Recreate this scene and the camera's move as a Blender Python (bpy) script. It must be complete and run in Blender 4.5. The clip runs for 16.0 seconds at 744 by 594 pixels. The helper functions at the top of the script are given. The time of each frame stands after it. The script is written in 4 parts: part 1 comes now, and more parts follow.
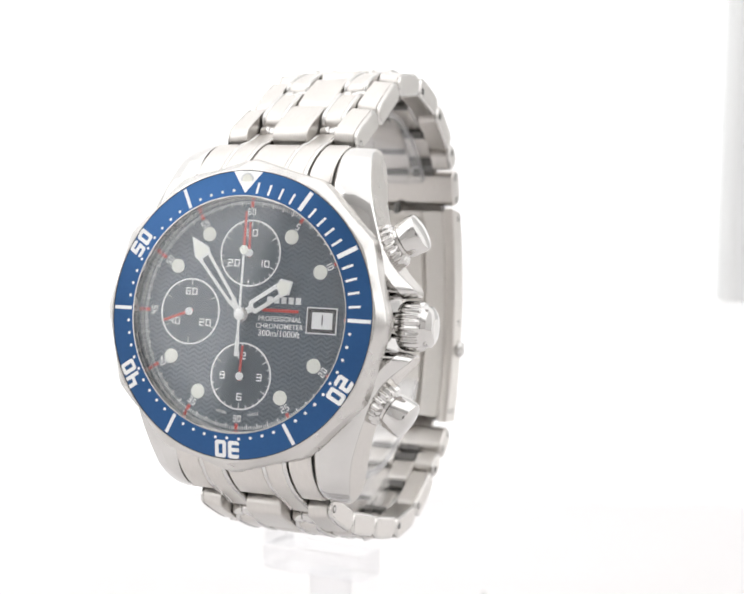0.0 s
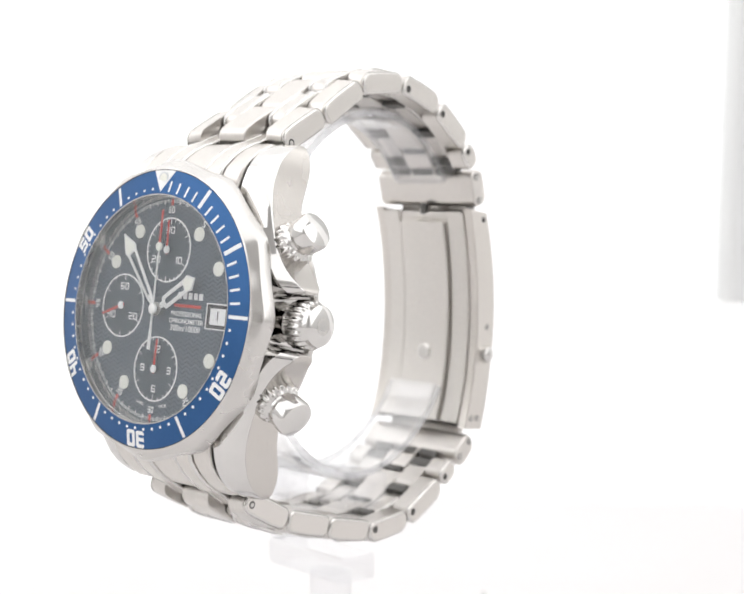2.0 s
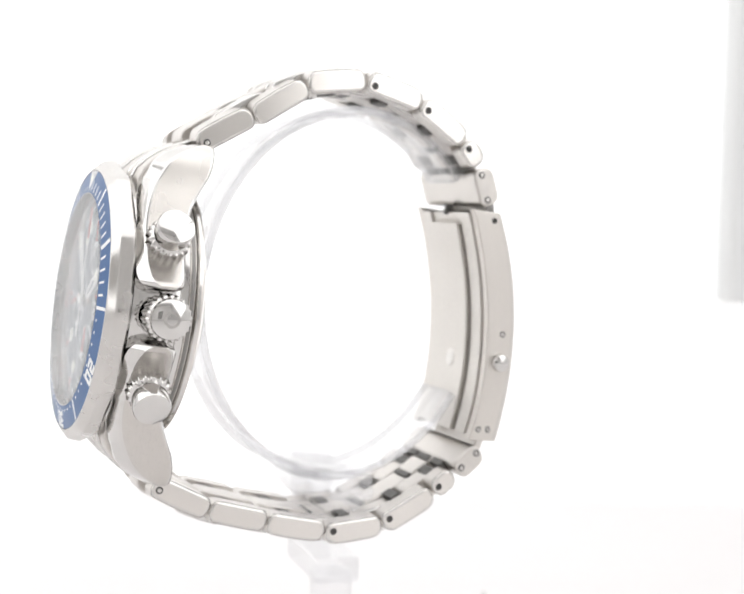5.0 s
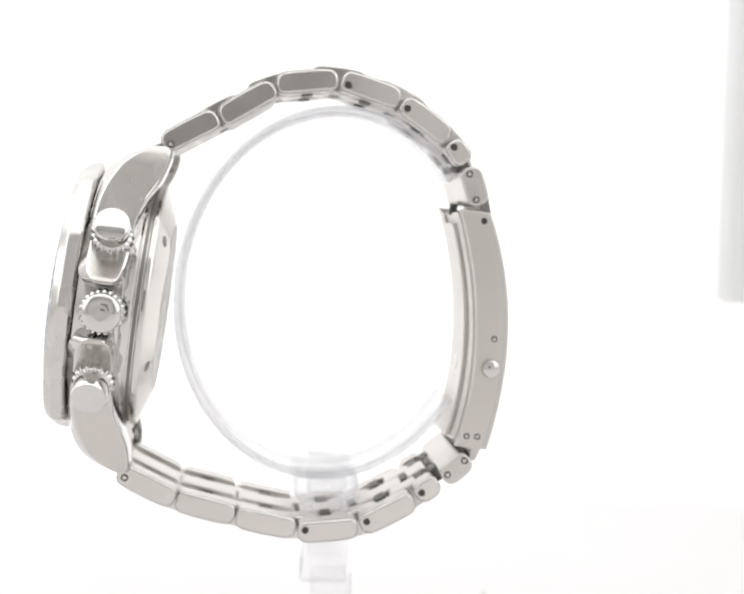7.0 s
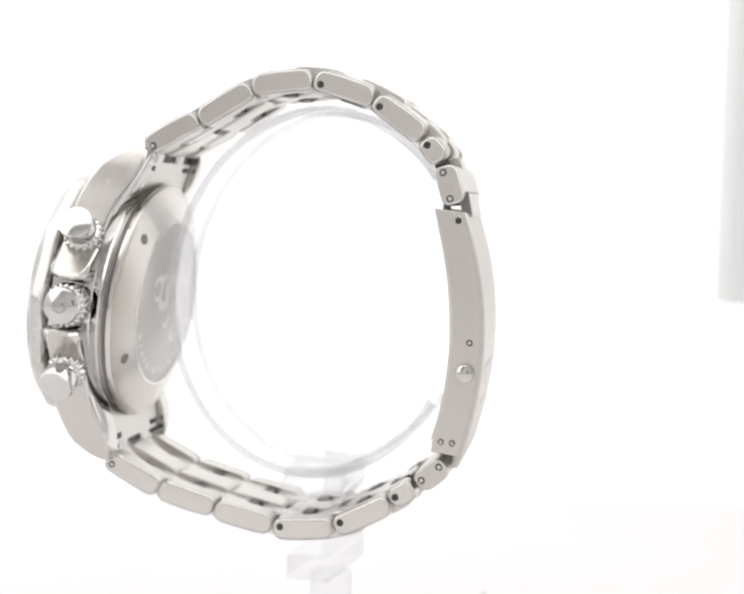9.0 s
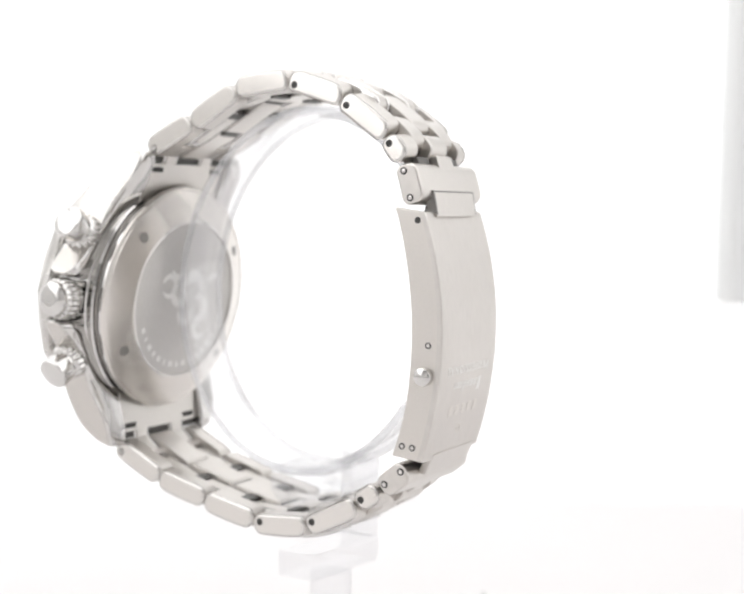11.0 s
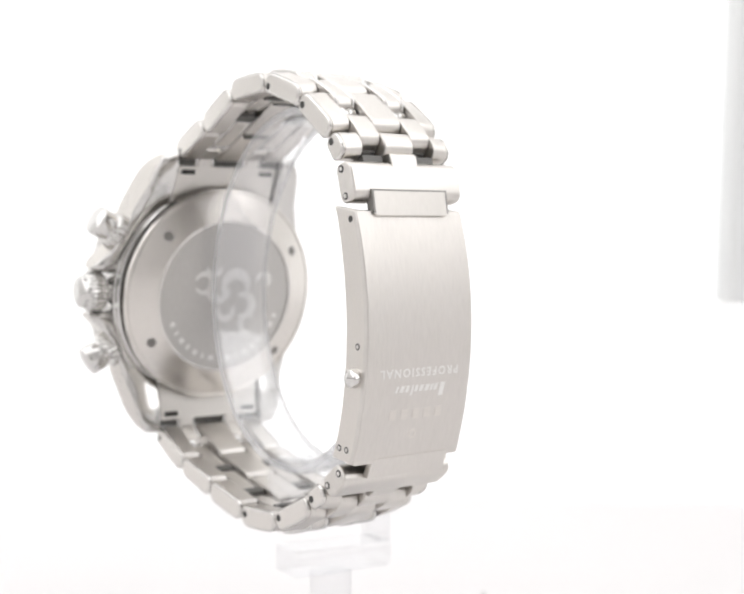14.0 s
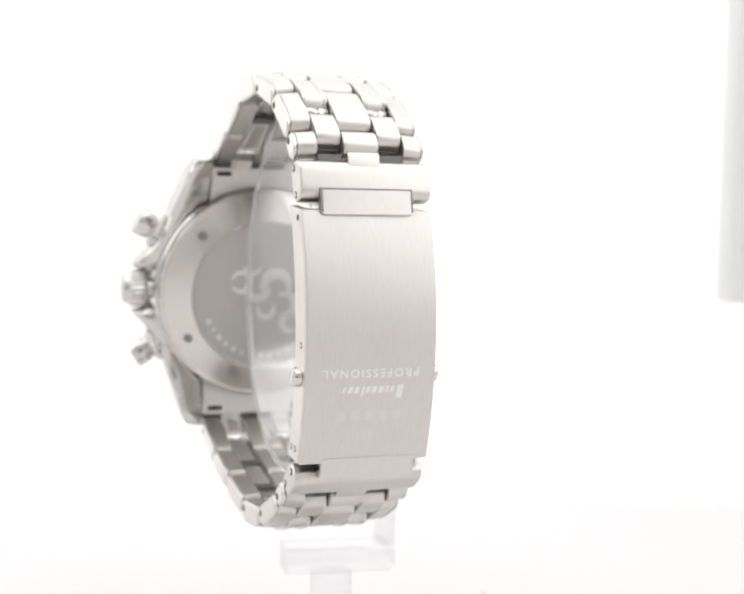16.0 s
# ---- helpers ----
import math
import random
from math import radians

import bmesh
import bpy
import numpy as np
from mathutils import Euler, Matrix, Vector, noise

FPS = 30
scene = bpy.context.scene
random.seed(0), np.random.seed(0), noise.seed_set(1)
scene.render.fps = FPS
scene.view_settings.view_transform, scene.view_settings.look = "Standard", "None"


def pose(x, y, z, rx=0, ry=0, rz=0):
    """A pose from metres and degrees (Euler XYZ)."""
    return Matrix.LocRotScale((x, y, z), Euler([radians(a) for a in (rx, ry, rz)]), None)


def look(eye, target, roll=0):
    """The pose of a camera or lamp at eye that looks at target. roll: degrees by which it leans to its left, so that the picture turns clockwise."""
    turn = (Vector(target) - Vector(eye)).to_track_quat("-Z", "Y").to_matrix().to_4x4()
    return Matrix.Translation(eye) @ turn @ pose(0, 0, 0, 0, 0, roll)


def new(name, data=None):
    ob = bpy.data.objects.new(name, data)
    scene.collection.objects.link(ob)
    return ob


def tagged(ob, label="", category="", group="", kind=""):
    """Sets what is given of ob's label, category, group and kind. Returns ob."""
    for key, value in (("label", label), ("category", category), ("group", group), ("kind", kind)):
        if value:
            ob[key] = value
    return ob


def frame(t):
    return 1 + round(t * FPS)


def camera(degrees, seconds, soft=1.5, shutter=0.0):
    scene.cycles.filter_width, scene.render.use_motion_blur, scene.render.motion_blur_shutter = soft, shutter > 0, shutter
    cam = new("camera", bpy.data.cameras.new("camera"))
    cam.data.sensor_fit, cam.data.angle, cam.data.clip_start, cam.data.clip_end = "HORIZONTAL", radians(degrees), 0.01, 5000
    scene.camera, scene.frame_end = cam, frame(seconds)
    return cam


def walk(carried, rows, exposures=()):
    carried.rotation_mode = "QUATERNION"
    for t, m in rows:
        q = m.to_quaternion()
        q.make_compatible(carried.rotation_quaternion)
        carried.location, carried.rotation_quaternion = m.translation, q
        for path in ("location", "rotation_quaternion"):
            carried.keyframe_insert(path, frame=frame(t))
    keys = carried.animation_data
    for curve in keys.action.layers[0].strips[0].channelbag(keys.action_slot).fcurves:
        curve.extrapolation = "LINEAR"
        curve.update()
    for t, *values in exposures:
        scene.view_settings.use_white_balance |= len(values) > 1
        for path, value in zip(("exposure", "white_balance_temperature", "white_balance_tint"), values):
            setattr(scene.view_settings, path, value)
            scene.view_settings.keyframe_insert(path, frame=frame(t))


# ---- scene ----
# ---- camera and its place ----
H = 0.080          # height of the lens above the table
DIST = 0.21788     # from the lens to the turning axis
EYE = (0.005766, -DIST, H)
TILT = 3.865
cam = camera(31.05, 16.0, soft=1.9)
cam.data.dof.use_dof, cam.data.dof.focus_distance, cam.data.dof.aperture_fstop = True, 0.180, 28
AIM = look(EYE, (EYE[0], EYE[1] + math.cos(radians(TILT)), H - math.sin(radians(TILT))), 1.268)
walk(cam, [(0.0, AIM), (16.0, AIM)], exposures=[(0.0, 0.40), (16.0, 0.40)])

# turn of the watch and its stand about the upright axis: seconds, degrees
TURN = [(0.0, 62.39), (0.5, 57.90), (1.0, 53.23), (1.5, 48.62), (2.0, 43.78), (2.5, 39.22), (3.0, 34.70), (3.5, 30.58),
        (4.0, 26.15), (6.5, 4.55), (7.0, 0.1), (7.5, -4.05), (8.0, -8.5), (8.5, -12.75), (9.0, -17.25), (11.5, -38.6),
        (12.0, -41.6), (12.5, -45.7), (13.0, -49.83), (13.5, -53.98), (14.0, -58.25), (14.5, -62.4), (15.0, -66.75),
        (15.5, -71.0), (16.0, -75.46)]

# the watch's own space: x to 3 o'clock, y to 12 o'clock, z out of the dial; the dial's centre is the origin
WATCH = Matrix(((0.10012744, 0.12265787, -0.9873852, -0.04039486),
                (-0.99496898, 0.00900156, -0.09977827, -0.00837837),
                (-0.00335058, 0.99240819, 0.12294208, H - 0.01479568),
                (0, 0, 0, 1)))

# ---- light: a white photo tent with a lamp panel above and one at each side ----
world = bpy.data.worlds.new("studio")
scene.world = world
world.use_nodes = True
world.node_tree.nodes["Background"].inputs[0].default_value = (1.0, 0.985, 0.965, 1)
world.node_tree.nodes["Background"].inputs[1].default_value = 0.26


def area_lamp(name, eye, target, sx, sy, watts, color):
    data = bpy.data.lights.new(name, "AREA")
    data.shape, data.size, data.size_y, data.energy, data.color = "RECTANGLE", sx, sy, watts, color
    ob = new(name, data)
    ob.matrix_world = look(eye, target)
    return ob


area_lamp("tent_lamp_top", (0, -0.05, 0.545), (0, -0.05, 0), 0.86, 0.80, 1.68, (0.985, 0.99, 1.0))
area_lamp("tent_lamp_side", (-0.445, -0.10, 0.26), (0, 0, 0.06), 0.60, 0.46, 0.82, (0.985, 0.99, 1.0))
area_lamp("tent_lamp_side", (0.445, -0.12, 0.26), (0, 0, 0.06), 0.60, 0.46, 0.82, (0.985, 0.99, 1.0))

# ---- materials ----


def material(name):
    mat = bpy.data.materials.new(name)
    mat.use_nodes = True
    nt = mat.node_tree
    return mat, nt, nt.nodes["Principled BSDF"]


def link(nt, a, b):
    nt.links.new(a, b)


def plain(name, color, rough=0.5, metal=0.0, grain=0.0, scale=900.0, vary=0.06):
    """A surface with fine colour and roughness variation at two scales and a little relief."""
    mat, nt, b = material(name)
    b.inputs["Metallic"].default_value = metal
    co = nt.nodes.new("ShaderNodeTexCoord")
    n1 = nt.nodes.new("ShaderNodeTexNoise")
    n1.inputs["Scale"].default_value, n1.inputs["Detail"].default_value = scale, 4
    n2 = nt.nodes.new("ShaderNodeTexNoise")
    n2.inputs["Scale"].default_value = scale / 14
    for n in (n1, n2):
        link(nt, co.outputs["Object"], n.inputs["Vector"])
    add = nt.nodes.new("ShaderNodeMath")
    add.operation = "ADD"
    link(nt, n1.outputs["Fac"], add.inputs[0]), link(nt, n2.outputs["Fac"], add.inputs[1])
    ramp = nt.nodes.new("ShaderNodeMapRange")
    ramp.inputs["From Min"].default_value, ramp.inputs["From Max"].default_value = 0.6, 1.4
    ramp.inputs["To Min"].default_value, ramp.inputs["To Max"].default_value = 1 - vary, 1 + vary
    link(nt, add.outputs[0], ramp.inputs["Value"])
    mix = nt.nodes.new("ShaderNodeVectorMath")
    mix.operation = "SCALE"
    mix.inputs[0].default_value = color
    link(nt, ramp.outputs[0], mix.inputs["Scale"])
    link(nt, mix.outputs["Vector"], b.inputs["Base Color"])
    rr = nt.nodes.new("ShaderNodeMapRange")
    rr.inputs["From Min"].default_value, rr.inputs["From Max"].default_value = 0.6, 1.4
    rr.inputs["To Min"].default_value, rr.inputs["To Max"].default_value = rough * 0.85, rough * 1.15
    link(nt, add.outputs[0], rr.inputs["Value"]), link(nt, rr.outputs[0], b.inputs["Roughness"])
    if grain:
        bump = nt.nodes.new("ShaderNodeBump")
        bump.inputs["Strength"].default_value, bump.inputs["Distance"].default_value = grain, 0.00005
        link(nt, n1.outputs["Fac"], bump.inputs["Height"]), link(nt, bump.outputs[0], b.inputs["Normal"])
    return mat


def brushed(name, stretch, color=(0.675, 0.643, 0.605), rough=0.33, depth=0.22):
    """Steel with fine parallel scratches; stretch is the grain's scale along each axis of the thing."""
    mat, nt, b = material(name)
    b.inputs["Metallic"].default_value = 1.0
    co = nt.nodes.new("ShaderNodeTexCoord")
    mp = nt.nodes.new("ShaderNodeMapping")
    mp.inputs["Scale"].default_value = stretch
    n1 = nt.nodes.new("ShaderNodeTexNoise")
    n1.inputs["Scale"].default_value, n1.inputs["Detail"].default_value = 1.0, 3
    n2 = nt.nodes.new("ShaderNodeTexNoise")
    n2.inputs["Scale"].default_value, n2.inputs["Detail"].default_value = 160.0, 2
    link(nt, co.outputs["Object"], mp.inputs[0]), link(nt, mp.outputs[0], n1.inputs["Vector"])
    link(nt, co.outputs["Object"], n2.inputs["Vector"])
    bump = nt.nodes.new("ShaderNodeBump")
    bump.inputs["Strength"].default_value, bump.inputs["Distance"].default_value = depth, 0.00003
    link(nt, n1.outputs["Fac"], bump.inputs["Height"]), link(nt, bump.outputs[0], b.inputs["Normal"])
    rr = nt.nodes.new("ShaderNodeMapRange")
    rr.inputs["To Min"].default_value, rr.inputs["To Max"].default_value = rough - 0.09, rough + 0.09
    link(nt, n2.outputs["Fac"], rr.inputs["Value"]), link(nt, rr.outputs[0], b.inputs["Roughness"])
    cr = nt.nodes.new("ShaderNodeMapRange")
    cr.inputs["To Min"].default_value, cr.inputs["To Max"].default_value = 0.9, 1.08
    link(nt, n1.outputs["Fac"], cr.inputs["Value"])
    sc = nt.nodes.new("ShaderNodeVectorMath")
    sc.operation = "SCALE"
    sc.inputs[0].default_value = color
    link(nt, cr.outputs[0], sc.inputs["Scale"]), link(nt, sc.outputs["Vector"], b.inputs["Base Color"])
    return mat


def clear(name, gloss_rough, tint, strength, edge=0.9):
    """A clear sheet: it lets light straight through and mirrors more towards grazing."""
    mat = bpy.data.materials.new(name)
    mat.use_nodes = True
    nt = mat.node_tree
    nt.nodes.remove(nt.nodes["Principled BSDF"])
    out = nt.nodes["Material Output"]
    tr = nt.nodes.new("ShaderNodeBsdfTransparent")
    tr.inputs[0].default_value = (*tint, 1)
    gl = nt.nodes.new("ShaderNodeBsdfGlossy")
    gl.inputs["Roughness"].default_value = gloss_rough
    lw = nt.nodes.new("ShaderNodeLayerWeight")
    lw.inputs["Blend"].default_value = 0.5
    pw = nt.nodes.new("ShaderNodeMath")
    pw.operation = "POWER"
    pw.inputs[1].default_value = 3.2
    fr = nt.nodes.new("ShaderNodeMath")
    fr.operation = "MULTIPLY_ADD"
    fr.use_clamp = True
    fr.inputs[1].default_value, fr.inputs[2].default_value = edge, strength
    link(nt, lw.outputs["Facing"], pw.inputs[0]), link(nt, pw.outputs[0], fr.inputs[0])
    mx = nt.nodes.new("ShaderNodeMixShader")
    link(nt, fr.outputs[0], mx.inputs[0]), link(nt, tr.outputs[0], mx.inputs[1]), link(nt, gl.outputs[0], mx.inputs[2])
    link(nt, mx.outputs[0], out.inputs["Surface"])
    return mat


def dial_lacquer():
    """Dark blue-black lacquer with engraved waves that run across the dial."""
    mat, nt, b = material("wave dial lacquer")
    b.inputs["Roughness"].default_value = 0.38
    co = nt.nodes.new("ShaderNodeTexCoord")
    sep = nt.nodes.new("ShaderNodeSeparateXYZ")
    link(nt, co.outputs["Object"], sep.inputs[0])
    sx = nt.nodes.new("ShaderNodeMath")
    sx.operation = "MULTIPLY"
    sx.inputs[1].default_value = 2 * math.pi / 0.0017
    sin = nt.nodes.new("ShaderNodeMath")
    sin.operation = "SINE"
    amp = nt.nodes.new("ShaderNodeMath")
    amp.operation = "MULTIPLY"
    amp.inputs[1].default_value = 0.00022
    add = nt.nodes.new("ShaderNodeMath")
    add.operation = "ADD"
    freq = nt.nodes.new("ShaderNodeMath")
    freq.operation = "MULTIPLY"
    freq.inputs[1].default_value = 2 * math.pi / 0.00062
    wave = nt.nodes.new("ShaderNodeMath")
    wave.operation = "SINE"
    link(nt, sep.outputs["X"], sx.inputs[0]), link(nt, sx.outputs[0], sin.inputs[0]), link(nt, sin.outputs[0], amp.inputs[0])
    link(nt, amp.outputs[0], add.inputs[0]), link(nt, sep.outputs["Y"], add.inputs[1])
    link(nt, add.outputs[0], freq.inputs[0]), link(nt, freq.outputs[0], wave.inputs[0])
    bump = nt.nodes.new("ShaderNodeBump")
    bump.inputs["Strength"].default_value, bump.inputs["Distance"].default_value = 0.4, 0.00008
    link(nt, wave.outputs[0], bump.inputs["Height"]), link(nt, bump.outputs[0], b.inputs["Normal"])
    cr = nt.nodes.new("ShaderNodeMix")
    cr.data_type = "RGBA"
    cr.inputs["A"].default_value, cr.inputs["B"].default_value = (0.046, 0.066, 0.088, 1), (0.074, 0.102, 0.132, 1)
    mr = nt.nodes.new("ShaderNodeMapRange")
    mr.inputs["From Min"].default_value = -1
    link(nt, wave.outputs[0], mr.inputs["Value"]), link(nt, mr.outputs[0], cr.inputs["Factor"])
    link(nt, cr.outputs["Result"], b.inputs["Base Color"])
    return mat


def turned(name, color, rough, swirl):
    """Steel finished on a lathe: circular grain that fans the light out from the centre."""
    mat = plain(name, color, rough, 1.0, 0.0, 900, 0.05)
    nt = mat.node_tree
    b = nt.nodes["Principled BSDF"]
    b.inputs["Anisotropic"].default_value = swirl
    tan = nt.nodes.new("ShaderNodeTangent")
    tan.direction_type, tan.axis = "RADIAL", "Z"
    link(nt, tan.outputs[0], b.inputs["Tangent"])
    return mat


TURNED = turned("turned satin steel", (0.68, 0.65, 0.615), 0.24, 0.65)
SATIN_BEZEL = plain("satin bezel steel", (0.61, 0.592, 0.57), 0.27, 1.0, 0.0, 250, 0.02)
STEEL_ALONG = brushed("brushed steel, grain along the bracelet", (9000, 700, 700), (0.66, 0.632, 0.600))
STEEL_ACROSS = brushed("brushed steel, grain across", (600, 9000, 9000))
STEEL_CLASP = brushed("brushed clasp steel", (7000, 500, 500), (0.645, 0.617, 0.587), 0.42, 0.06)
STEEL_FLANK = brushed("brushed steel, grain along the flank", (2500, 600, 8000), (0.60, 0.572, 0.54), 0.26, 0.1)
STEEL_SIDE = brushed("satin link side", (700, 6000, 6000), (0.70, 0.672, 0.638), 0.15, 0.05)
STEEL_INNER = brushed("plain satin steel", (2600, 2600, 2600), (0.70, 0.675, 0.64), 0.42, 0.12)
POLISH = plain("polished steel", (0.635, 0.622, 0.605), 0.07, 1.0, 0.0, 500, 0.03)
POLISH_SOFT = plain("worn polished steel", (0.66, 0.642, 0.618), 0.16, 1.0, 0.02, 700, 0.05)
MEDAL = brushed("dull satin field", (4000, 900, 900), (0.53, 0.515, 0.495), 0.42, 0.15)
FAINT = plain("faint worn engraving", (0.76, 0.75, 0.73), 0.5, 0.85, 0.1, 3000, 0.06)
DARK_GAP = plain("dark joint", (0.05, 0.048, 0.045), 0.5, 0.3)
# dark colour standing in for shade in the joints; the hinge pin shares it
SHADE_AND_PIN = plain("dull joint shade and pin", (0.14, 0.135, 0.128), 0.5, 0.4)
# grey painted in for shade in grooves and recesses; the speck shares it
SHADE_AND_SPECK = plain("grey of recess shade and speck", (0.26, 0.25, 0.24), 0.45, 0.8)
BLUE = plain("blue anodised aluminium", (0.032, 0.102, 0.255), 0.33, 0.7, 0.05, 2500, 0.08)
WHITE_PRINT = plain("white print", (0.88, 0.88, 0.87), 0.5, 0, 0.02, 1500, 0.04)
SILVER_PRINT = plain("silver print", (0.78, 0.78, 0.77), 0.35, 0.5, 0.03, 1500, 0.05)
GREY_PRINT = plain("grey print", (0.68, 0.69, 0.70), 0.5, 0, 0.02, 1500, 0.04)
RED_PRINT = plain("red print", (0.62, 0.045, 0.035), 0.45, 0, 0.02, 1500, 0.06)
HAND = plain("satin hand steel", (0.82, 0.82, 0.80), 0.34, 0.55, 0.02, 900, 0.03)
LUME = plain("luminous cream paint", (0.88, 0.88, 0.80), 0.65, 0, 0.15, 2500, 0.05)
BLACK_INK = plain("black ink", (0.02, 0.02, 0.022), 0.5)
DIAL = dial_lacquer()
SUBDIAL = plain("subdial lacquer with fine rings", (0.041, 0.060, 0.079), 0.42, 0, 0.0, 3000, 0.06)
ENGRAVED = plain("frosted engraving", (0.80, 0.79, 0.77), 0.55, 0.6, 0.2, 3000, 0.08)
CRYSTAL = clear("sapphire crystal", 0.05, (0.98, 0.985, 0.99), 0.07, 0.5)
ACRYLIC = clear("clear acrylic", 0.05, (0.985, 0.985, 0.99), 0.14, 0.7)
FROST = clear("frosted acrylic rim", 0.3, (0.985, 0.985, 0.99), 0.06)
_nt = FROST.node_tree
_soft = _nt.nodes.new("ShaderNodeBsdfTranslucent")
_white = _nt.nodes.new("ShaderNodeBsdfDiffuse")
_half = _nt.nodes.new("ShaderNodeMixShader")
_over = _nt.nodes.new("ShaderNodeMixShader")
_over.inputs[0].default_value = 0.15
_soft.inputs[0].default_value = _white.inputs[0].default_value = (0.95, 0.95, 0.95, 1)
link(_nt, _white.outputs[0], _half.inputs[1]), link(_nt, _soft.outputs[0], _half.inputs[2])
_first = _nt.nodes["Material Output"].inputs["Surface"].links[0].from_socket
link(_nt, _first, _over.inputs[1]), link(_nt, _half.outputs[0], _over.inputs[2])
link(_nt, _over.outputs[0], _nt.nodes["Material Output"].inputs["Surface"])
CLOTH = plain("white tent cloth", (0.80, 0.795, 0.79), 0.9, 0, 0.1, 300, 0.02)
# emission added to lift the backdrop to white; no lamp stands behind it
GLOW_CLOTH = plain("white cloth with added glow", (0.86, 0.86, 0.86), 0.9, 0, 0.1, 300, 0.02)
_b = GLOW_CLOTH.node_tree.nodes["Principled BSDF"]
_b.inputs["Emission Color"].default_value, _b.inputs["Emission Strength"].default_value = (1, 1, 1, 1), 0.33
TABLE = plain("white glossy table board", (0.71, 0.692, 0.69), 0.35, 0, 0.02, 60, 0.02)
PANEL = plain("pale grey panel", (0.75, 0.755, 0.75), 0.5, 0, 0.05, 40, 0.03)
FRONT = plain("pale studio wall", (0.76, 0.75, 0.74), 0.9, 0, 0.1, 20, 0.03)

# ---- mesh helpers; the watch is drawn in millimetres ----
MM = 0.001


def finish(bm, angle=38, scale=MM):
    bmesh.ops.remove_doubles(bm, verts=bm.verts, dist=1e-5)
    bmesh.ops.recalc_face_normals(bm, faces=bm.faces)
    for vert in bm.verts:
        vert.co *= scale
    me = bpy.data.meshes.new("mesh")
    bm.to_mesh(me)
    bm.free()
    me.polygons.foreach_set("use_smooth", [True] * len(me.polygons))
    me.set_sharp_from_angle(angle=radians(angle))
    return me


def part(name, bm, mat, parent, label="", angle=38):
    me = finish(bm, angle)
    me.materials.append(mat)
    ob = new(name, me)
    ob.parent = parent
    even = ob.modifiers.new("even shading", "WEIGHTED_NORMAL")
    even.keep_sharp = True
    return tagged(ob, label)


def loft(bm, rings, caps=True, closed=False):
    """Skin a list of rings of equal count."""
    vs = [[bm.verts.new(p) for p in r] for r in rings]
    n = len(vs[0])
    pairs = list(zip(vs, vs[1:])) + ([(vs[-1], vs[0])] if closed else [])
    for a, b in pairs:
        for i in range(n):
            bm.faces.new((a[i], a[(i + 1) % n], b[(i + 1) % n], b[i]))
    if caps and not closed:
        bm.faces.new(vs[0])
        bm.faces.new(list(reversed(vs[-1])))
    return bm


def revolve(profile, n=96, bm=None, m=None, wobble=None, loop=False):
    """Turn (radius, height) pairs about z. loop: the profile is closed."""
    bm = bm or bmesh.new()
    rings = []
    for r, h in profile:
        ring = []
        for k in range(n):
            a = 2 * math.pi * k / n
            rr = r + (wobble(a, r, h) if wobble else 0)
            p = Vector((rr * math.cos(a), rr * math.sin(a), h))
            ring.append(m @ p if m else p)
        rings.append(ring)
    return loft(bm, rings, caps=not loop, closed=loop)


def offset(poly, d):
    """A closed outline moved inwards by d."""
    n, out = len(poly), []
    area = sum(poly[i][0] * poly[(i + 1) % n][1] - poly[(i + 1) % n][0] * poly[i][1] for i in range(n))
    s = 1 if area > 0 else -1
    for i in range(n):
        a, b = Vector(poly[i - 1]), Vector(poly[(i + 1) % n])
        t = (b - a).normalized()
        out.append((poly[i][0] - s * t.y * d, poly[i][1] + s * t.x * d))
    return out


def prism(poly, x0, x1, bevel=0.3, bm=None, shift=None, other=None):
    """An outline in (y, z), or one that turns into another, drawn out along x, its two rims bevelled."""
    bm = bm or bmesh.new()
    last = other or poly
    rings = []
    for x, p in ((x0, offset(poly, bevel)), (x0 + bevel * 0.35, offset(poly, bevel * 0.35)), (x0 + bevel, poly), (x1 - bevel, last),
                 (x1 - bevel * 0.35, offset(last, bevel * 0.35)), (x1, offset(last, bevel))):
        rings.append([(x + (shift(q) if shift else 0), q[0], q[1]) for q in p])
    return loft(bm, rings)


def flat(poly, z0, z1, bm=None, m=None):
    """An outline in (x, y) drawn up from z0 to z1."""
    bm = bm or bmesh.new()
    rings = [[(m @ Vector((x, y, z))) if m else Vector((x, y, z)) for x, y in poly] for z in (z0, z1)]
    return loft(bm, rings)


def box(x0, x1, y0, y1, z0, z1, bevel=0.2, bm=None):
    return prism([(y0, z0), (y1, z0), (y1, z1), (y0, z1)], x0, x1, bevel, bm)


def disc(x, y, z0, z1, r, n=24, bm=None):
    return revolve([(r * 0.6, z0), (r, z0), (r, z1 - 0.05 * (z1 - z0)), (r * 0.9, z1), (r * 0.4, z1)], n, bm, Matrix.Translation((x, y, 0)))


def annulus(r0, r1, z0, z1, n=96, m=None, bm=None):
    return revolve([(r0, z0), (r1, z0), (r1, z1), (r0, z1)], n, bm, m, loop=True)


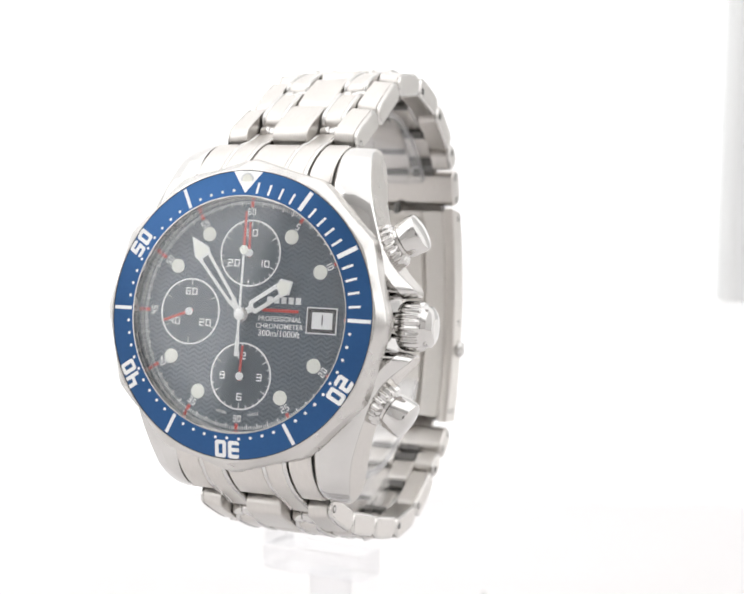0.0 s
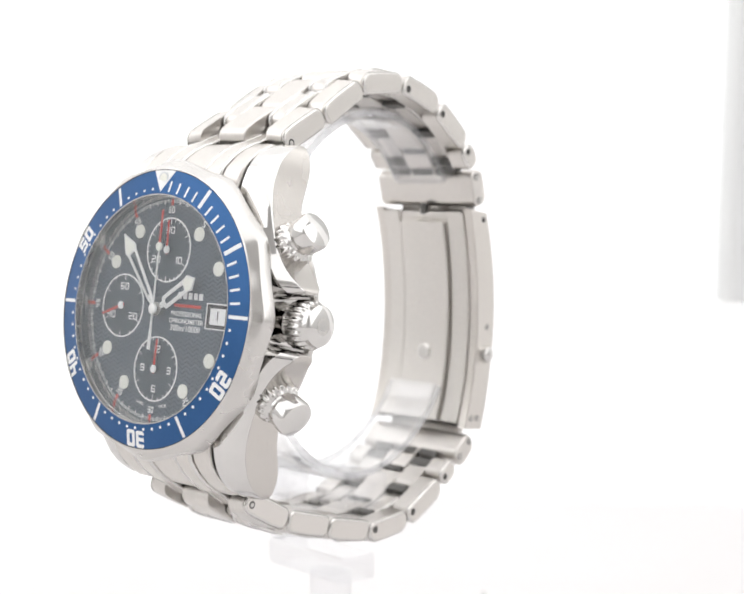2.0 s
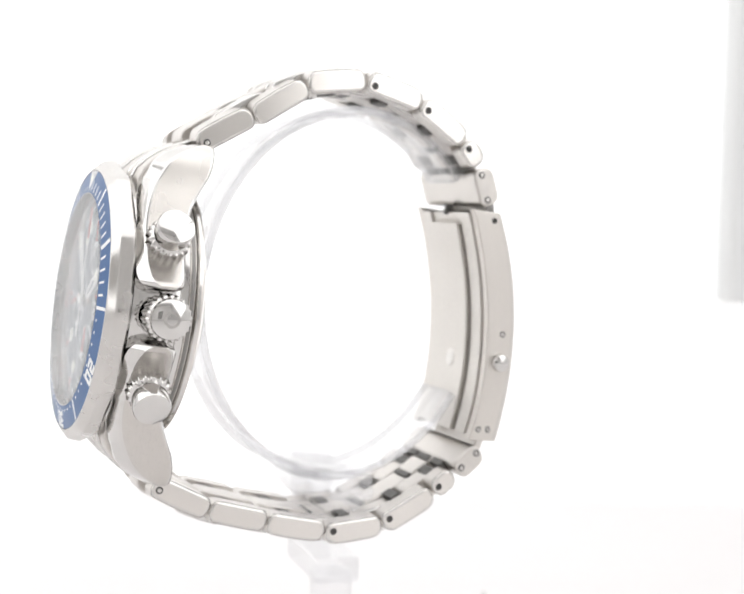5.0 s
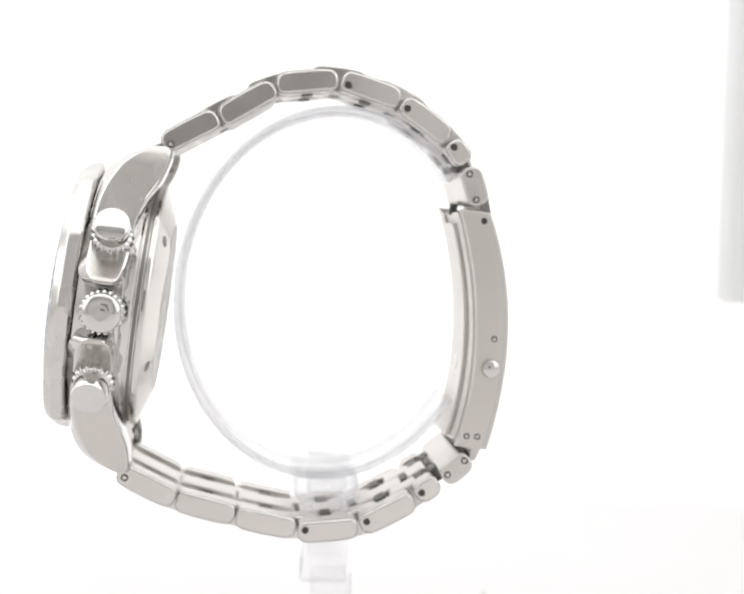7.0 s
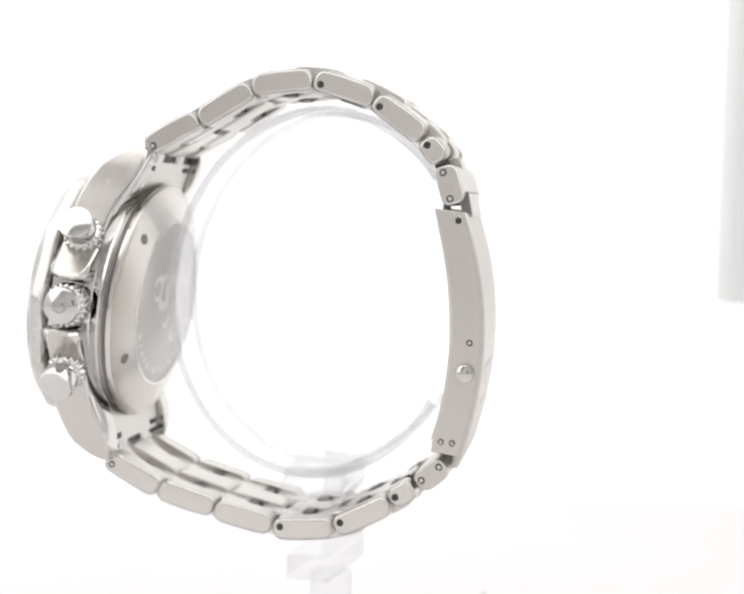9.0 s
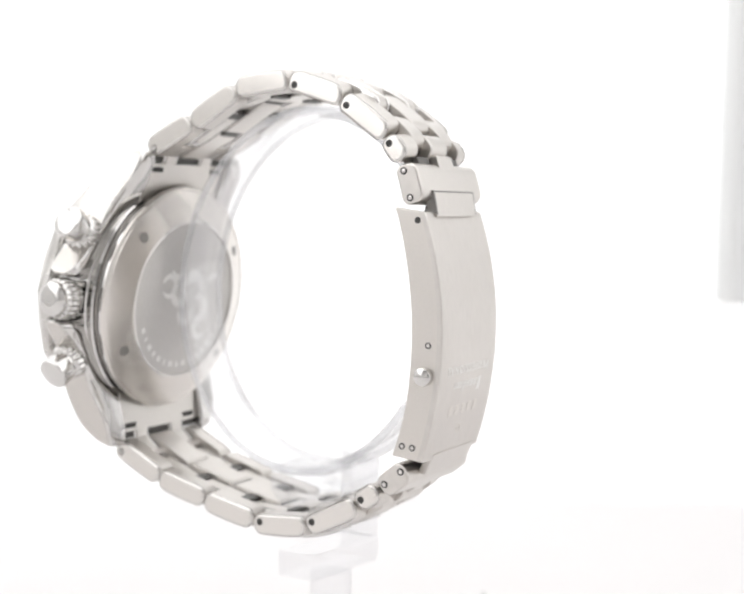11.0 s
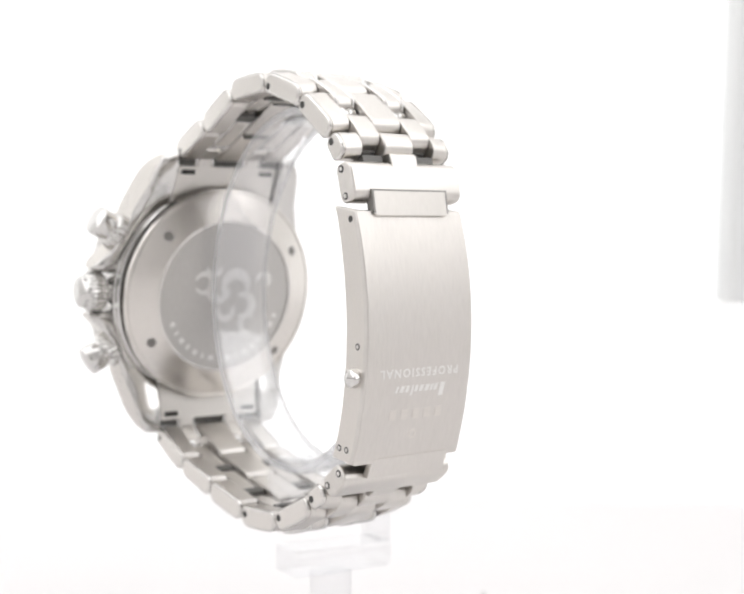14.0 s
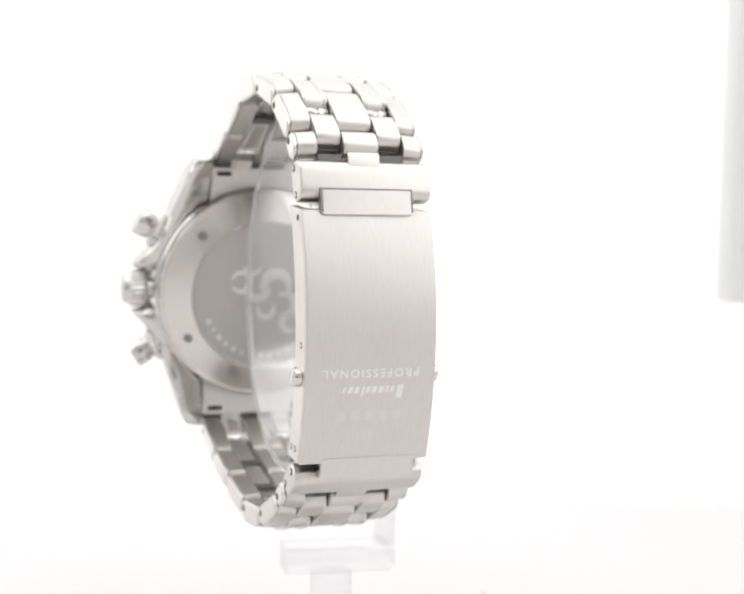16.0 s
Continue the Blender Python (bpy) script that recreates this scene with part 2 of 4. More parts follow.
def lettering(text, size, depth, m, bm=None, spread=1.0, bold=0.0):
    """Words in the built-in font, centred, as thin raised letters."""
    cu = bpy.data.curves.new("text", "FONT")
    cu.body, cu.size, cu.extrude, cu.align_x, cu.align_y, cu.resolution_u = text, size, depth, "CENTER", "CENTER", 3
    cu.space_character, cu.offset = spread, bold
    ob = bpy.data.objects.new("text", cu)
    scene.collection.objects.link(ob)
    me = bpy.data.meshes.new_from_object(ob.evaluated_get(bpy.context.evaluated_depsgraph_get()))
    bpy.data.objects.remove(ob)
    me.transform(m)
    bm = bm or bmesh.new()
    bm.from_mesh(me)
    bpy.data.meshes.remove(me)
    return bm


SEGMENTS = {"0": "abcdef", "1": "bc", "2": "abged", "3": "abgcd", "4": "fgbc", "5": "afgcd", "6": "afgedc", "9": "abfgcd"}


def block_figures(text, wide, tall, pen, gap, depth, m):
    """Square-cut figures, centred, as thin raised plates."""
    bm = bmesh.new()
    total = sum((pen if c == "1" else wide) + gap for c in text) - gap
    x0, cut = -total / 2, pen * 0.45
    for c in text:
        w = pen if c == "1" else wide
        x1, y0, y1, h = x0 + w, -tall / 2, tall / 2, pen / 2
        bars = {"a": (x0, x1, y1 - pen, y1), "g": (x0, x1, -h, h), "d": (x0, x1, y0, y0 + pen), "f": (x0, x0 + pen, h, y1 - pen), "b": (x1 - pen, x1, h, y1 - pen),
                "e": (x0, x0 + pen, y0 + pen, -h), "c": (x1 - pen, x1, y0 + pen, -h)}
        for key in SEGMENTS[c]:
            a, b, lo, hi = bars[key]
            if c == "0":
                lo, hi = (0, hi) if key in "bf" else (lo, 0) if key in "ce" else (lo, hi)
            cl, cr = (cut, cut) if key in "ad" and c in "0235689" else (0, 0)
            if key == "a":
                poly = [(a, lo), (b, lo), (b, hi - cr), (b - cr, hi), (a + cl, hi), (a, hi - cl)]
            elif key == "d":
                poly = [(a, lo + cl), (a + cl, lo), (b - cr, lo), (b, lo + cr), (b, hi), (a, hi)]
            else:
                poly = [(a, lo), (b, lo), (b, hi), (a, hi)]
            if c in "14" and key in "bc":
                poly = [(a, lo if key == "b" else y0), (b, lo if key == "b" else y0), (b, y1 if key == "b" else (h if c == "1" else hi)), (a, y1 if key == "b" else (h if c == "1" else hi))]
            if c == "4" and key == "f":
                poly = [(a, lo), (b, lo), (b, y1), (a, y1)]
            flat(poly, -depth, depth, bm, m)
        x0 = x1 + gap
    return bm


def polar(r, degrees):
    """Clock bearing: 0 at 12 o'clock, clockwise."""
    a = radians(90 - degrees)
    return r * math.cos(a), r * math.sin(a)


# ---- the tent and the table ----


def slab(name, x0, x1, y0, y1, z0, z1, mat, label, category):
    ob = part(name, box(x0 / MM, x1 / MM, y0 / MM, y1 / MM, z0 / MM, z1 / MM, 1.0), mat, None)
    return tagged(ob, label, category, kind="structure")


BACK = 0.150
slab("table", -0.46, 0.46, -0.70, BACK, -0.03, 0.0, TABLE, "white glossy table board under the watch stand", "table")
slab("wall_north", -0.46, 0.46, BACK + 0.001, BACK + 0.012, -0.03, 0.56, GLOW_CLOTH, "white cloth back wall of a photo tent, with added glow", "wall")
slab("wall_west", -0.472, -0.461, -0.70, BACK + 0.012, -0.03, 0.56, CLOTH, "white cloth side wall of a photo tent", "wall")
slab("wall_east", 0.461, 0.472, -0.70, BACK + 0.012, -0.03, 0.56, CLOTH, "white cloth side wall of a photo tent", "wall")
slab("ceiling", -0.472, 0.472, -0.70, BACK + 0.012, 0.561, 0.572, CLOTH, "white cloth roof of a photo tent", "ceiling")
# unseen wall behind the camera; its off-centre opening gives the steel dark reflections
for x0, x1, z0, z1 in ((-0.472, -0.03, -0.03, 0.572), (0.17, 0.472, -0.03, 0.572), (-0.03, 0.17, 0.28, 0.572), (-0.03, 0.17, -0.03, 0.04)):
    slab("wall_south", x0, x1, -0.714, -0.701, z0, z1, FRONT, "unseen pale front wall with an opening added for dark reflections", "wall")


def build_panel():
    bm = box(99.5, 200, 138, 150, 56.5, 300, 3.0)
    ob = part("wall_panel", bm, PANEL, None)
    tagged(ob, "pale grey panel hung on the white back wall", "panel")


build_panel()

# ---- the watch ----
watch = new("wristwatch")
watch.matrix_world = WATCH
tagged(watch, "steel diver chronograph wristwatch with blue bezel on a clear stand", "wristwatch")


def glide(rows, steps=4):
    """More rows between rows of numbers, on a smooth curve through them."""
    out = []
    for i in range(len(rows) - 1):
        a, b, c, d = (rows[min(max(k, 0), len(rows) - 1)] for k in (i - 1, i, i + 1, i + 2))
        for k in range(steps):
            t = k / steps
            out.append(tuple(0.5 * (2 * q + (r - p) * t + (2 * p - 5 * q + 4 * r - w) * t * t + (3 * q - p - 3 * r + w) * t ** 3)
                             for p, q, r, w in zip(a, b, c, d)))
    return out + [tuple(rows[-1])]


# along the case: height, outer side, top facet's width, top, upper and lower edge of the flank, underside
LUG = [(24.5, 12.9, 1.3, -9.6, -10.6, -11.3, -12.0), (23.9, 13.5, 1.9, -7.6, -9.2, -11.7, -12.4), (22.8, 14.0, 2.2, -5.6, -7.4, -11.7, -12.4),
       (21.4, 14.5, 2.3, -4.2, -5.9, -11.5, -12.1), (19.8, 14.9, 2.3, -3.3, -4.9, -11.0, -11.6), (18.0, 15.4, 2.2, -2.7, -4.0, -10.1, -10.8),
       (15.6, 16.2, 2.0, -2.2, -3.3, -8.9, -9.7), (13.2, 17.0, 1.7, -2.0, -3.0, -8.35, -9.0)]
GUARD = [(10.8, 17.9, 1.5, -1.72, -2.95, -8.15, -8.7), (8.8, 18.9, 1.5, -1.70, -3.0, -8.0, -8.6), (7.0, 20.3, 1.6, -1.70, -3.1, -7.9, -8.5), (5.5, 21.8, 1.9, -1.72, -3.4, -7.6, -8.4),
         (4.6, 22.7, 2.0, -2.0, -3.9, -7.1, -8.2), (4.0, 22.9, 1.8, -2.6, -4.6, -6.5, -7.8), (3.7, 22.4, 1.4, -3.1, -4.8, -6.4, -7.5), (3.45, 21.0, 0.9, -3.3, -4.6, -6.6, -7.5), (3.2, 19.2, 0.6, -3.2, -4.4, -6.8, -7.6)]
PLAIN_SIDE = [(10.8, 17.6, 1.5, -1.72, -2.95, -8.15, -8.7), (7.0, 18.4, 1.3, -1.72, -3.0, -8.0, -8.6), (2.0, 18.6, 1.2, -1.72, -3.0, -8.0, -8.6)]


def build_case():
    case = part("case", revolve([(14.0, -1.7), (19.1, -1.7), (19.35, -1.85), (19.4, -3.0), (19.4, -7.6), (19.3, -8.3), (19.05, -8.5), (19.1, -8.7), (19.15, -9.5), (18.9, -9.8), (14.0, -9.85)], 128), POLISH, watch, "polished steel case with lyre lugs")
    for sy in (1, -1):
        for sx in (1, -1):
            rows = glide(LUG + (GUARD if sx > 0 else PLAIN_SIDE))
            rings, skin = [], []
            for v, uo, tw, wt, zt, zb, wb in rows:
                ui = 10.4 if v > 15 else 10.4 + (15 - v) * 0.12
                xb = max(uo - tw, ui + 0.4)
                pts = [(ui, wt - 0.2), (ui + 0.3, wt), (xb, wt), (uo - 0.3, zt + 0.42), (uo - 0.08, zt + 0.2), (uo, zt), (uo, zb), (uo - 0.08, zb - 0.18), (uo - 0.35, zb - 0.4),
                       (max(uo - 1.5, ui + 0.5), wb), (ui + 0.3, wb), (ui, wb + 0.3)]
                rings.append([(sx * a, sy * v, b) for a, b in pts])
                if v > 3.95 or (sx < 0 and v > 3):
                    t, b = zt - 0.08, zb + 0.08
                    skin.append([(sx * (uo - 0.3), sy * v, t), (sx * (uo + 0.03), sy * v, t), (sx * (uo + 0.03), sy * v, b), (sx * (uo - 0.3), sy * v, b)])
            part("lug", loft(bmesh.new(), rings), POLISH, case, "polished lug with a twisted facet" + (" and crown guard" if sx > 0 else ""), 26)
            part("lug_flank", loft(bmesh.new(), skin), STEEL_FLANK, case, "brushed flank of a lug", 30)
    return case


def build_bezel():
    def scallop(a, r, h):
        return -0.72 * abs(math.sin(6 * a)) ** 1.3 * min(1, max(0, (r - 19.3) / 1.1))
    ring = revolve([(15.6, -1.6), (20.0, -1.65), (20.75, -1.5), (21.0, -1.2), (20.98, -0.6), (20.8, 0.35), (20.68, 0.6), (20.5, 0.78), (19.6, 1.58), (19.42, 1.68), (19.2, 1.7), (19.12, 1.35),
                    (15.78, 1.9), (15.76, 2.3), (15.62, 2.3), (15.6, 1.0)], 240, wobble=scallop, loop=True)
    bezel = part("bezel", ring, SATIN_BEZEL, watch, "scalloped steel bezel", 36)
    part("insert_gap", annulus(19.08, 19.2, 1.2, 1.66, 160), DARK_GAP, bezel, "dark line round the insert")
    surf = lambda r: 2.27 - (r - 15.8) * 0.19
    insert = part("bezel_insert", revolve([(15.8, 1.5), (19.1, 1.2), (19.1, surf(19.1)), (15.8, surf(15.8))], 192, loop=True), BLUE, bezel, "blue aluminium bezel insert")

    def plate(name, poly, mat, deg, label=""):
        """A marker in (radius, side) laid on the sloping insert at a bearing."""
        bm = bmesh.new()
        rings = []
        for lift in (-0.06, 0.035):
            ring = []
            for r, s in poly:
                x, y = polar(r, deg)
                tx, ty = polar(1, deg + 90)
                ring.append((x + tx * s, y + ty * s, surf(r) + lift))
            rings.append(ring)
        loft(bm, rings)
        return part(name, bm, mat, bezel, label)

    plate("triangle", [(16.05, 0.0), (19.0, 2.15), (19.08, 1.0), (19.1, 0), (19.08, -1.0), (19.0, -2.15)], SILVER_PRINT, 0, "silver triangle at twelve")
    part("pip", disc(0, 17.9, 1.7, 1.96, 0.72), LUME, bezel, "luminous pip")
    part("pip_ring", annulus(0.74, 0.95, 1.75, 1.95, 32, Matrix.Translation((0, 17.9, 0))), GREY_PRINT, bezel)
    for k in range(1, 60):
        deg = 6 * k
        if k in (5, 10):
            plate("minute_bar", [(16.1, -0.3), (18.9, -0.3), (18.9, 0.3), (16.1, 0.3)], WHITE_PRINT, deg)
        elif k in (15, 25, 35, 45, 55):
            plate("minute_bar", [(16.0, -0.24), (18.95, -0.24), (18.95, 0.24), (16.0, 0.24)], WHITE_PRINT, deg)
        elif k < 15:
            plate("minute_tick", [(16.1, -0.16), (17.6, -0.16), (17.6, 0.16), (16.1, 0.16)], WHITE_PRINT, deg)
        elif k % 10:
            x, y = polar(16.45, deg)
            part("minute_dot", disc(x, y, surf(16.45) - 0.1, surf(16.45) + 0.035, 0.21, 12), WHITE_PRINT, bezel)
        else:
            x, y = polar(16.35, deg)
            part("minute_dot", disc(x, y, surf(16.35) - 0.1, surf(16.35) + 0.035, 0.21, 12), WHITE_PRINT, bezel)
            x, y = polar(17.85, deg)
            tilt = math.degrees(math.atan(0.19))
            m = Matrix.Translation((x, y, surf(17.85) + 0.02)) @ pose(0, 0, 0, 0, 0, -deg) @ pose(0, 0, 0, -tilt)
            part("numeral", block_figures(str(k), 1.62, 2.35, 0.52, 0.3, 0.02, m), WHITE_PRINT, bezel)
    return bezel


def build_dial():
    dial = part("dial", revolve([(2.0, -1.0), (15.6, -1.0), (15.6, -0.2), (2.0, -0.2)], 128), DIAL, watch, "dark blue wave dial")
    part("flange", revolve([(15.4, -0.3), (15.62, -0.3), (15.62, 1.45), (15.55, 1.45)], 128, loop=True), POLISH_SOFT, dial, "polished inner flange")
    for h in (1, 2, 4, 5, 7, 8, 10, 11):
        x, y = polar(12.3, 30 * h)
        part("hour_dot", disc(x, y, -0.25, -0.05, 0.98), LUME, dial)
    # minute track
    ticks = bmesh.new()
    for k in range(300):
        deg = 1.2 * k
        r0 = 14.4 if k % 25 == 0 else 14.6 if k % 5 == 0 else 14.85
        half = 0.09 if k % 5 == 0 else 0.055
        poly = []
        for r, s in ((r0, -half), (15.3, -half), (15.3, half), (r0, half)):
            x, y = polar(r, deg)
            tx, ty = polar(1, deg + 90)
            poly.append((x + tx * s, y + ty * s))
        flat(poly, -0.22, -0.18, ticks)
    tagged(part("minute_track", ticks, WHITE_PRINT, dial, "fine white minute track"), kind="stuff")
    for k in range(12):
        poly = []
        for r, s in ((14.5, -0.22), (15.32, -0.22), (15.32, 0.22), (14.5, 0.22)):
            x, y = polar(r, 30 * k)
            tx, ty = polar(1, 30 * k + 90)
            poly.append((x + tx * s, y + ty * s))
        part("red_mark", flat(poly, -0.22, -0.16), RED_PRINT, dial, "red five minute mark")
        x, y = polar(13.85, 30 * k)
        if k not in (3,):
            m = Matrix.Translation((x, y, -0.17)) @ pose(0, 0, 0, 0, 0, -30 * k if k not in (4, 5, 6, 7, 8) else 180 - 30 * k)
            part("track_numeral", block_figures(str(5 * k or 60), 0.52, 0.92, 0.15, 0.16, 0.01, m), WHITE_PRINT, dial)
    # three subdials
    for cx, cy, words, hand, ticks_n in ((0.2, 8.3, (("30", 0), ("10", 120), ("20", 240)), -2, 30), (-8.25, 0.05, (("60", 0), ("20", 120), ("40", 240)), 250, 12),
                                         (0.1, -8.2, (("12", 0), ("3", 90), ("6", 180), ("9", 270)), 2, 24)):
        m = Matrix.Translation((cx, cy, 0))
        sub = part("subdial", revolve([(1.0, -0.26), (4.35, -0.26), (4.35, -0.185), (1.0, -0.185)], 64, None, m), SUBDIAL, dial, "recessed subdial")
        part("subdial_ring", annulus(4.3, 4.52, -0.25, -0.15, 72, m), WHITE_PRINT, dial)
        tk = bmesh.new()
        for k in range(ticks_n):
            deg = 360 / ticks_n * k
            long = k % (ticks_n // 6) == 0 if ticks_n != 30 else k % 5 == 0
            r0 = 3.55 if long else 3.95
            poly = []
            for r, s in ((r0, -0.06), (4.3, -0.06), (4.3, 0.06), (r0, 0.06)):
                x, y = polar(r, deg)
                tx, ty = polar(1, deg + 90)
                poly.append((cx + x + tx * s, cy + y + ty * s))
            flat(poly, -0.2, -0.165, tk)
        tagged(part("subdial_ticks", tk, WHITE_PRINT, dial), kind="stuff")
        for word, deg in words:
            x, y = polar(2.75, deg)
            part("subdial_numeral", block_figures(word, 0.8, 1.0, 0.17, 0.2, 0.01, Matrix.Translation((cx + x, cy + y, -0.17))), WHITE_PRINT, dial)
        bm = bmesh.new()
        rot = m @ pose(0, 0, 0, 0, 0, -hand)
        flat([(-0.16, -0.6), (0.16, -0.6), (0.14, 4.1), (-0.14, 4.1)], 0.12, 0.24, bm, rot)
        part("subdial_hand", bm, RED_PRINT, dial, "red subdial hand")
        part("subdial_hub", revolve([(0.2, -0.2), (0.55, 0.1), (0.55, 0.28), (0.3, 0.34)], 20, None, m), WHITE_PRINT, dial)
    # writing beside the date
    for word, y, size, mat in (("PROFESSIONAL", -0.32, 0.93, WHITE_PRINT), ("CHRONOMETER", -1.3, 0.93, WHITE_PRINT), ("300m/1000ft", -2.28, 1.2, WHITE_PRINT)):
        part("dial_text", lettering(word, size, 0.01, Matrix.Translation((5.25, y, -0.17)), None, 1.0, 0.012), mat, dial)
    for k in range(5):
        part("brand_bar", box(3.2 + 1.05 * k, 3.95 + 1.05 * k, 1.75, 2.65, -0.22, -0.15, 0.02), WHITE_PRINT, dial)
    part("red_bar", box(2.6, 7.9, 0.62, 1.02, -0.22, -0.15, 0.02), RED_PRINT, dial)
    part("dial_text", lettering("SWISS", 0.62, 0.01, Matrix.Translation((-2.4, -13.1, -0.17)) @ pose(0, 0, 0, 0, 0, -10)), WHITE_PRINT, dial)
    part("dial_text", lettering("MADE", 0.62, 0.01, Matrix.Translation((2.4, -13.1, -0.17)) @ pose(0, 0, 0, 0, 0, 10)), WHITE_PRINT, dial)
    # date
    frame_poly = [(9.15, -1.95), (13.5, -1.95), (13.5, 1.55), (9.15, 1.55)]
    bm = bmesh.new()
    loft(bm, [[(x, y, z) for x, y in p] for p, z in ((frame_poly, -0.22), (frame_poly, -0.1), (offset(frame_poly, 0.2), -0.1), (offset(frame_poly, 0.2), -0.22))], closed=True)
    window = part("date_frame", bm, WHITE_PRINT, dial, "white framed date window")
    part("date_field", flat(offset(frame_poly, 0.2), -0.215, -0.19), BLACK_INK, dial)
    part("date_disc", flat([(9.9, -1.3), (12.85, -1.3), (12.85, 0.9), (9.9, 0.9)], -0.21, -0.165), WHITE_PRINT, dial)
    part("date_numeral", lettering("1", 1.9, 0.01, Matrix.Translation((11.4, -0.2, -0.15))), BLACK_INK, dial)
    return dial


def build_pointers():
    def hand(name, deg, z, outline, hole, tip, label):
        rot = pose(0, 0, 0, 0, 0, -deg)
        bm = bmesh.new()
        rings = [[(rot @ Vector((x, y, h))) for x, y in p] for p, h in ((outline, z), (outline, z + 0.12), (offset(outline, 0.06), z + 0.16),
                                                                         (hole, z + 0.16), (hole, z))]
        loft(bm, rings, closed=True)
        ob = part(name, bm, HAND, watch, label)
        part("lume_tip", flat(tip, z + 0.02, z + 0.19, None, rot), LUME, ob)
        return ob

    hour_deg = math.degrees(math.atan2(6.89, 4.48))
    hand("hour_hand", hour_deg, 0.65,
         [(-0.35, 0.4), (0.35, 0.4), (0.45, 1.5), (0.95, 1.8), (1.0, 6.7), (1.25, 7.3), (0.0, 8.6), (-1.25, 7.3), (-1.0, 6.7), (-0.95, 1.8), (-0.45, 1.5)],
         [(-0.1, 2.0), (0.1, 2.0), (0.2, 2.1), (0.42, 2.2), (0.42, 6.0), (0.42, 6.1), (0, 6.15), (-0.42, 6.1), (-0.42, 6.0), (-0.42, 2.2), (-0.2, 2.1)],
         [(-0.8, 6.3), (0.8, 6.3), (0.95, 7.25), (0, 8.25), (-0.95, 7.25)], "skeleton hour hand with luminous tip")
    min_deg = math.degrees(math.atan2(-8.14, 10.16))
    hand("minute_hand", min_deg, 0.95,
         [(-0.3, 0.3), (0.3, 0.3), (0.45, 1.5), (0.6, 2.2), (0.95, 9.4), (1.25, 10.4), (0.0, 13.0), (-1.25, 10.4), (-0.95, 9.4), (-0.6, 2.2), (-0.45, 1.5)],
         [(-0.05, 2.3), (0.05, 2.3), (0.12, 2.4), (0.22, 2.6), (0.55, 9.4), (0.5, 9.5), (0, 9.55), (-0.5, 9.5), (-0.55, 9.4), (-0.22, 2.6), (-0.12, 2.4)],
         [(-0.85, 9.8), (0.85, 9.8), (0.95, 10.35), (0, 12.5), (-0.95, 10.35)], "skeleton minute hand with luminous tip")
    bm = bmesh.new()
    flat([(-0.32, -5.6), (0.32, -5.6), (0.26, -3.0), (0.16, -2.6), (0.13, 9.0), (-0.13, 9.0), (-0.16, -2.6), (-0.26, -3.0)], 1.3, 1.42, bm)
    revolve([(0.1, 1.25), (0.75, 1.25), (0.75, 1.5), (0.5, 1.6)], 32, bm)
    sec = part("seconds_hand", bm, HAND, watch, "central chronograph hand with red tip")
    part("red_tip", flat([(-0.17, 9.1), (0.17, 9.1), (0.13, 13.7), (-0.13, 13.7)], 1.31, 1.43), RED_PRINT, sec)
    part("lume_dot", disc(0, 8.6, 1.3, 1.5, 0.6), LUME, sec)
    part("hand_post", revolve([(0.5, -0.2), (0.75, -0.2), (0.75, 0.6), (1.0, 0.65), (1.0, 0.85), (0.55, 0.95), (0.55, 1.25), (0.3, 1.3)], 32), POLISH, watch, "steel centre post")


def build_crown(kind):
    """A fluted crown or screw-down pusher along x from its root."""
    bm = bmesh.new()
    to_x = Matrix.Rotation(radians(90), 4, "Y")
    if kind == "crown":
        flutes = lambda a, r, h: -0.26 * (0.5 + 0.5 * math.cos(a * 22)) if r > 3.0 and 0.4 < h < 3.6 else 0
        revolve([(1.8, -1.5), (1.8, 0), (3.0, 0.05), (3.3, 0.45), (3.35, 0.8), (3.35, 2.6), (3.2, 3.1), (2.85, 3.3), (2.75, 3.6), (2.7, 4.1), (2.2, 4.45), (1.2, 4.65), (0.4, 4.7)], 208, bm, to_x, flutes)
    else:
        flutes = lambda a, r, h: -0.32 * (0.5 + 0.5 * math.cos(a * 18)) if r > 2.4 and 0.4 < h < 2.2 else 0
        revolve([(1.4, -2.5), (1.4, 0), (2.4, 0.05), (2.75, 0.45), (2.8, 0.7), (2.8, 1.6), (2.6, 2.0), (2.25, 2.1), (2.0, 2.3), (1.95, 2.6), (2.25, 2.85), (2.35, 4.7), (2.2, 5.05), (1.7, 5.25), (0.4, 5.35)], 176, bm, to_x, flutes)
    return bm


def build_crowns():
    crown = part("crown", build_crown("crown"), POLISH, watch, "fluted steel crown")
    crown.matrix_basis = pose(20.4 * MM, 0, -6.05 * MM)
    part("emblem", annulus(0.75, 1.15, 4.5, 4.68, 32, Matrix.Rotation(radians(90), 4, "Y")), POLISH_SOFT, crown)
    for sy in (1, -1):
        pusher = part("pusher", build_crown("pusher"), POLISH, watch, "screw-down steel chronograph pusher")
        pusher.matrix_basis = pose(17.3 * MM, sy * 9.75 * MM, -5.75 * MM, 0, 0, sy * 29) @ Matrix.Scale(1.12, 4)


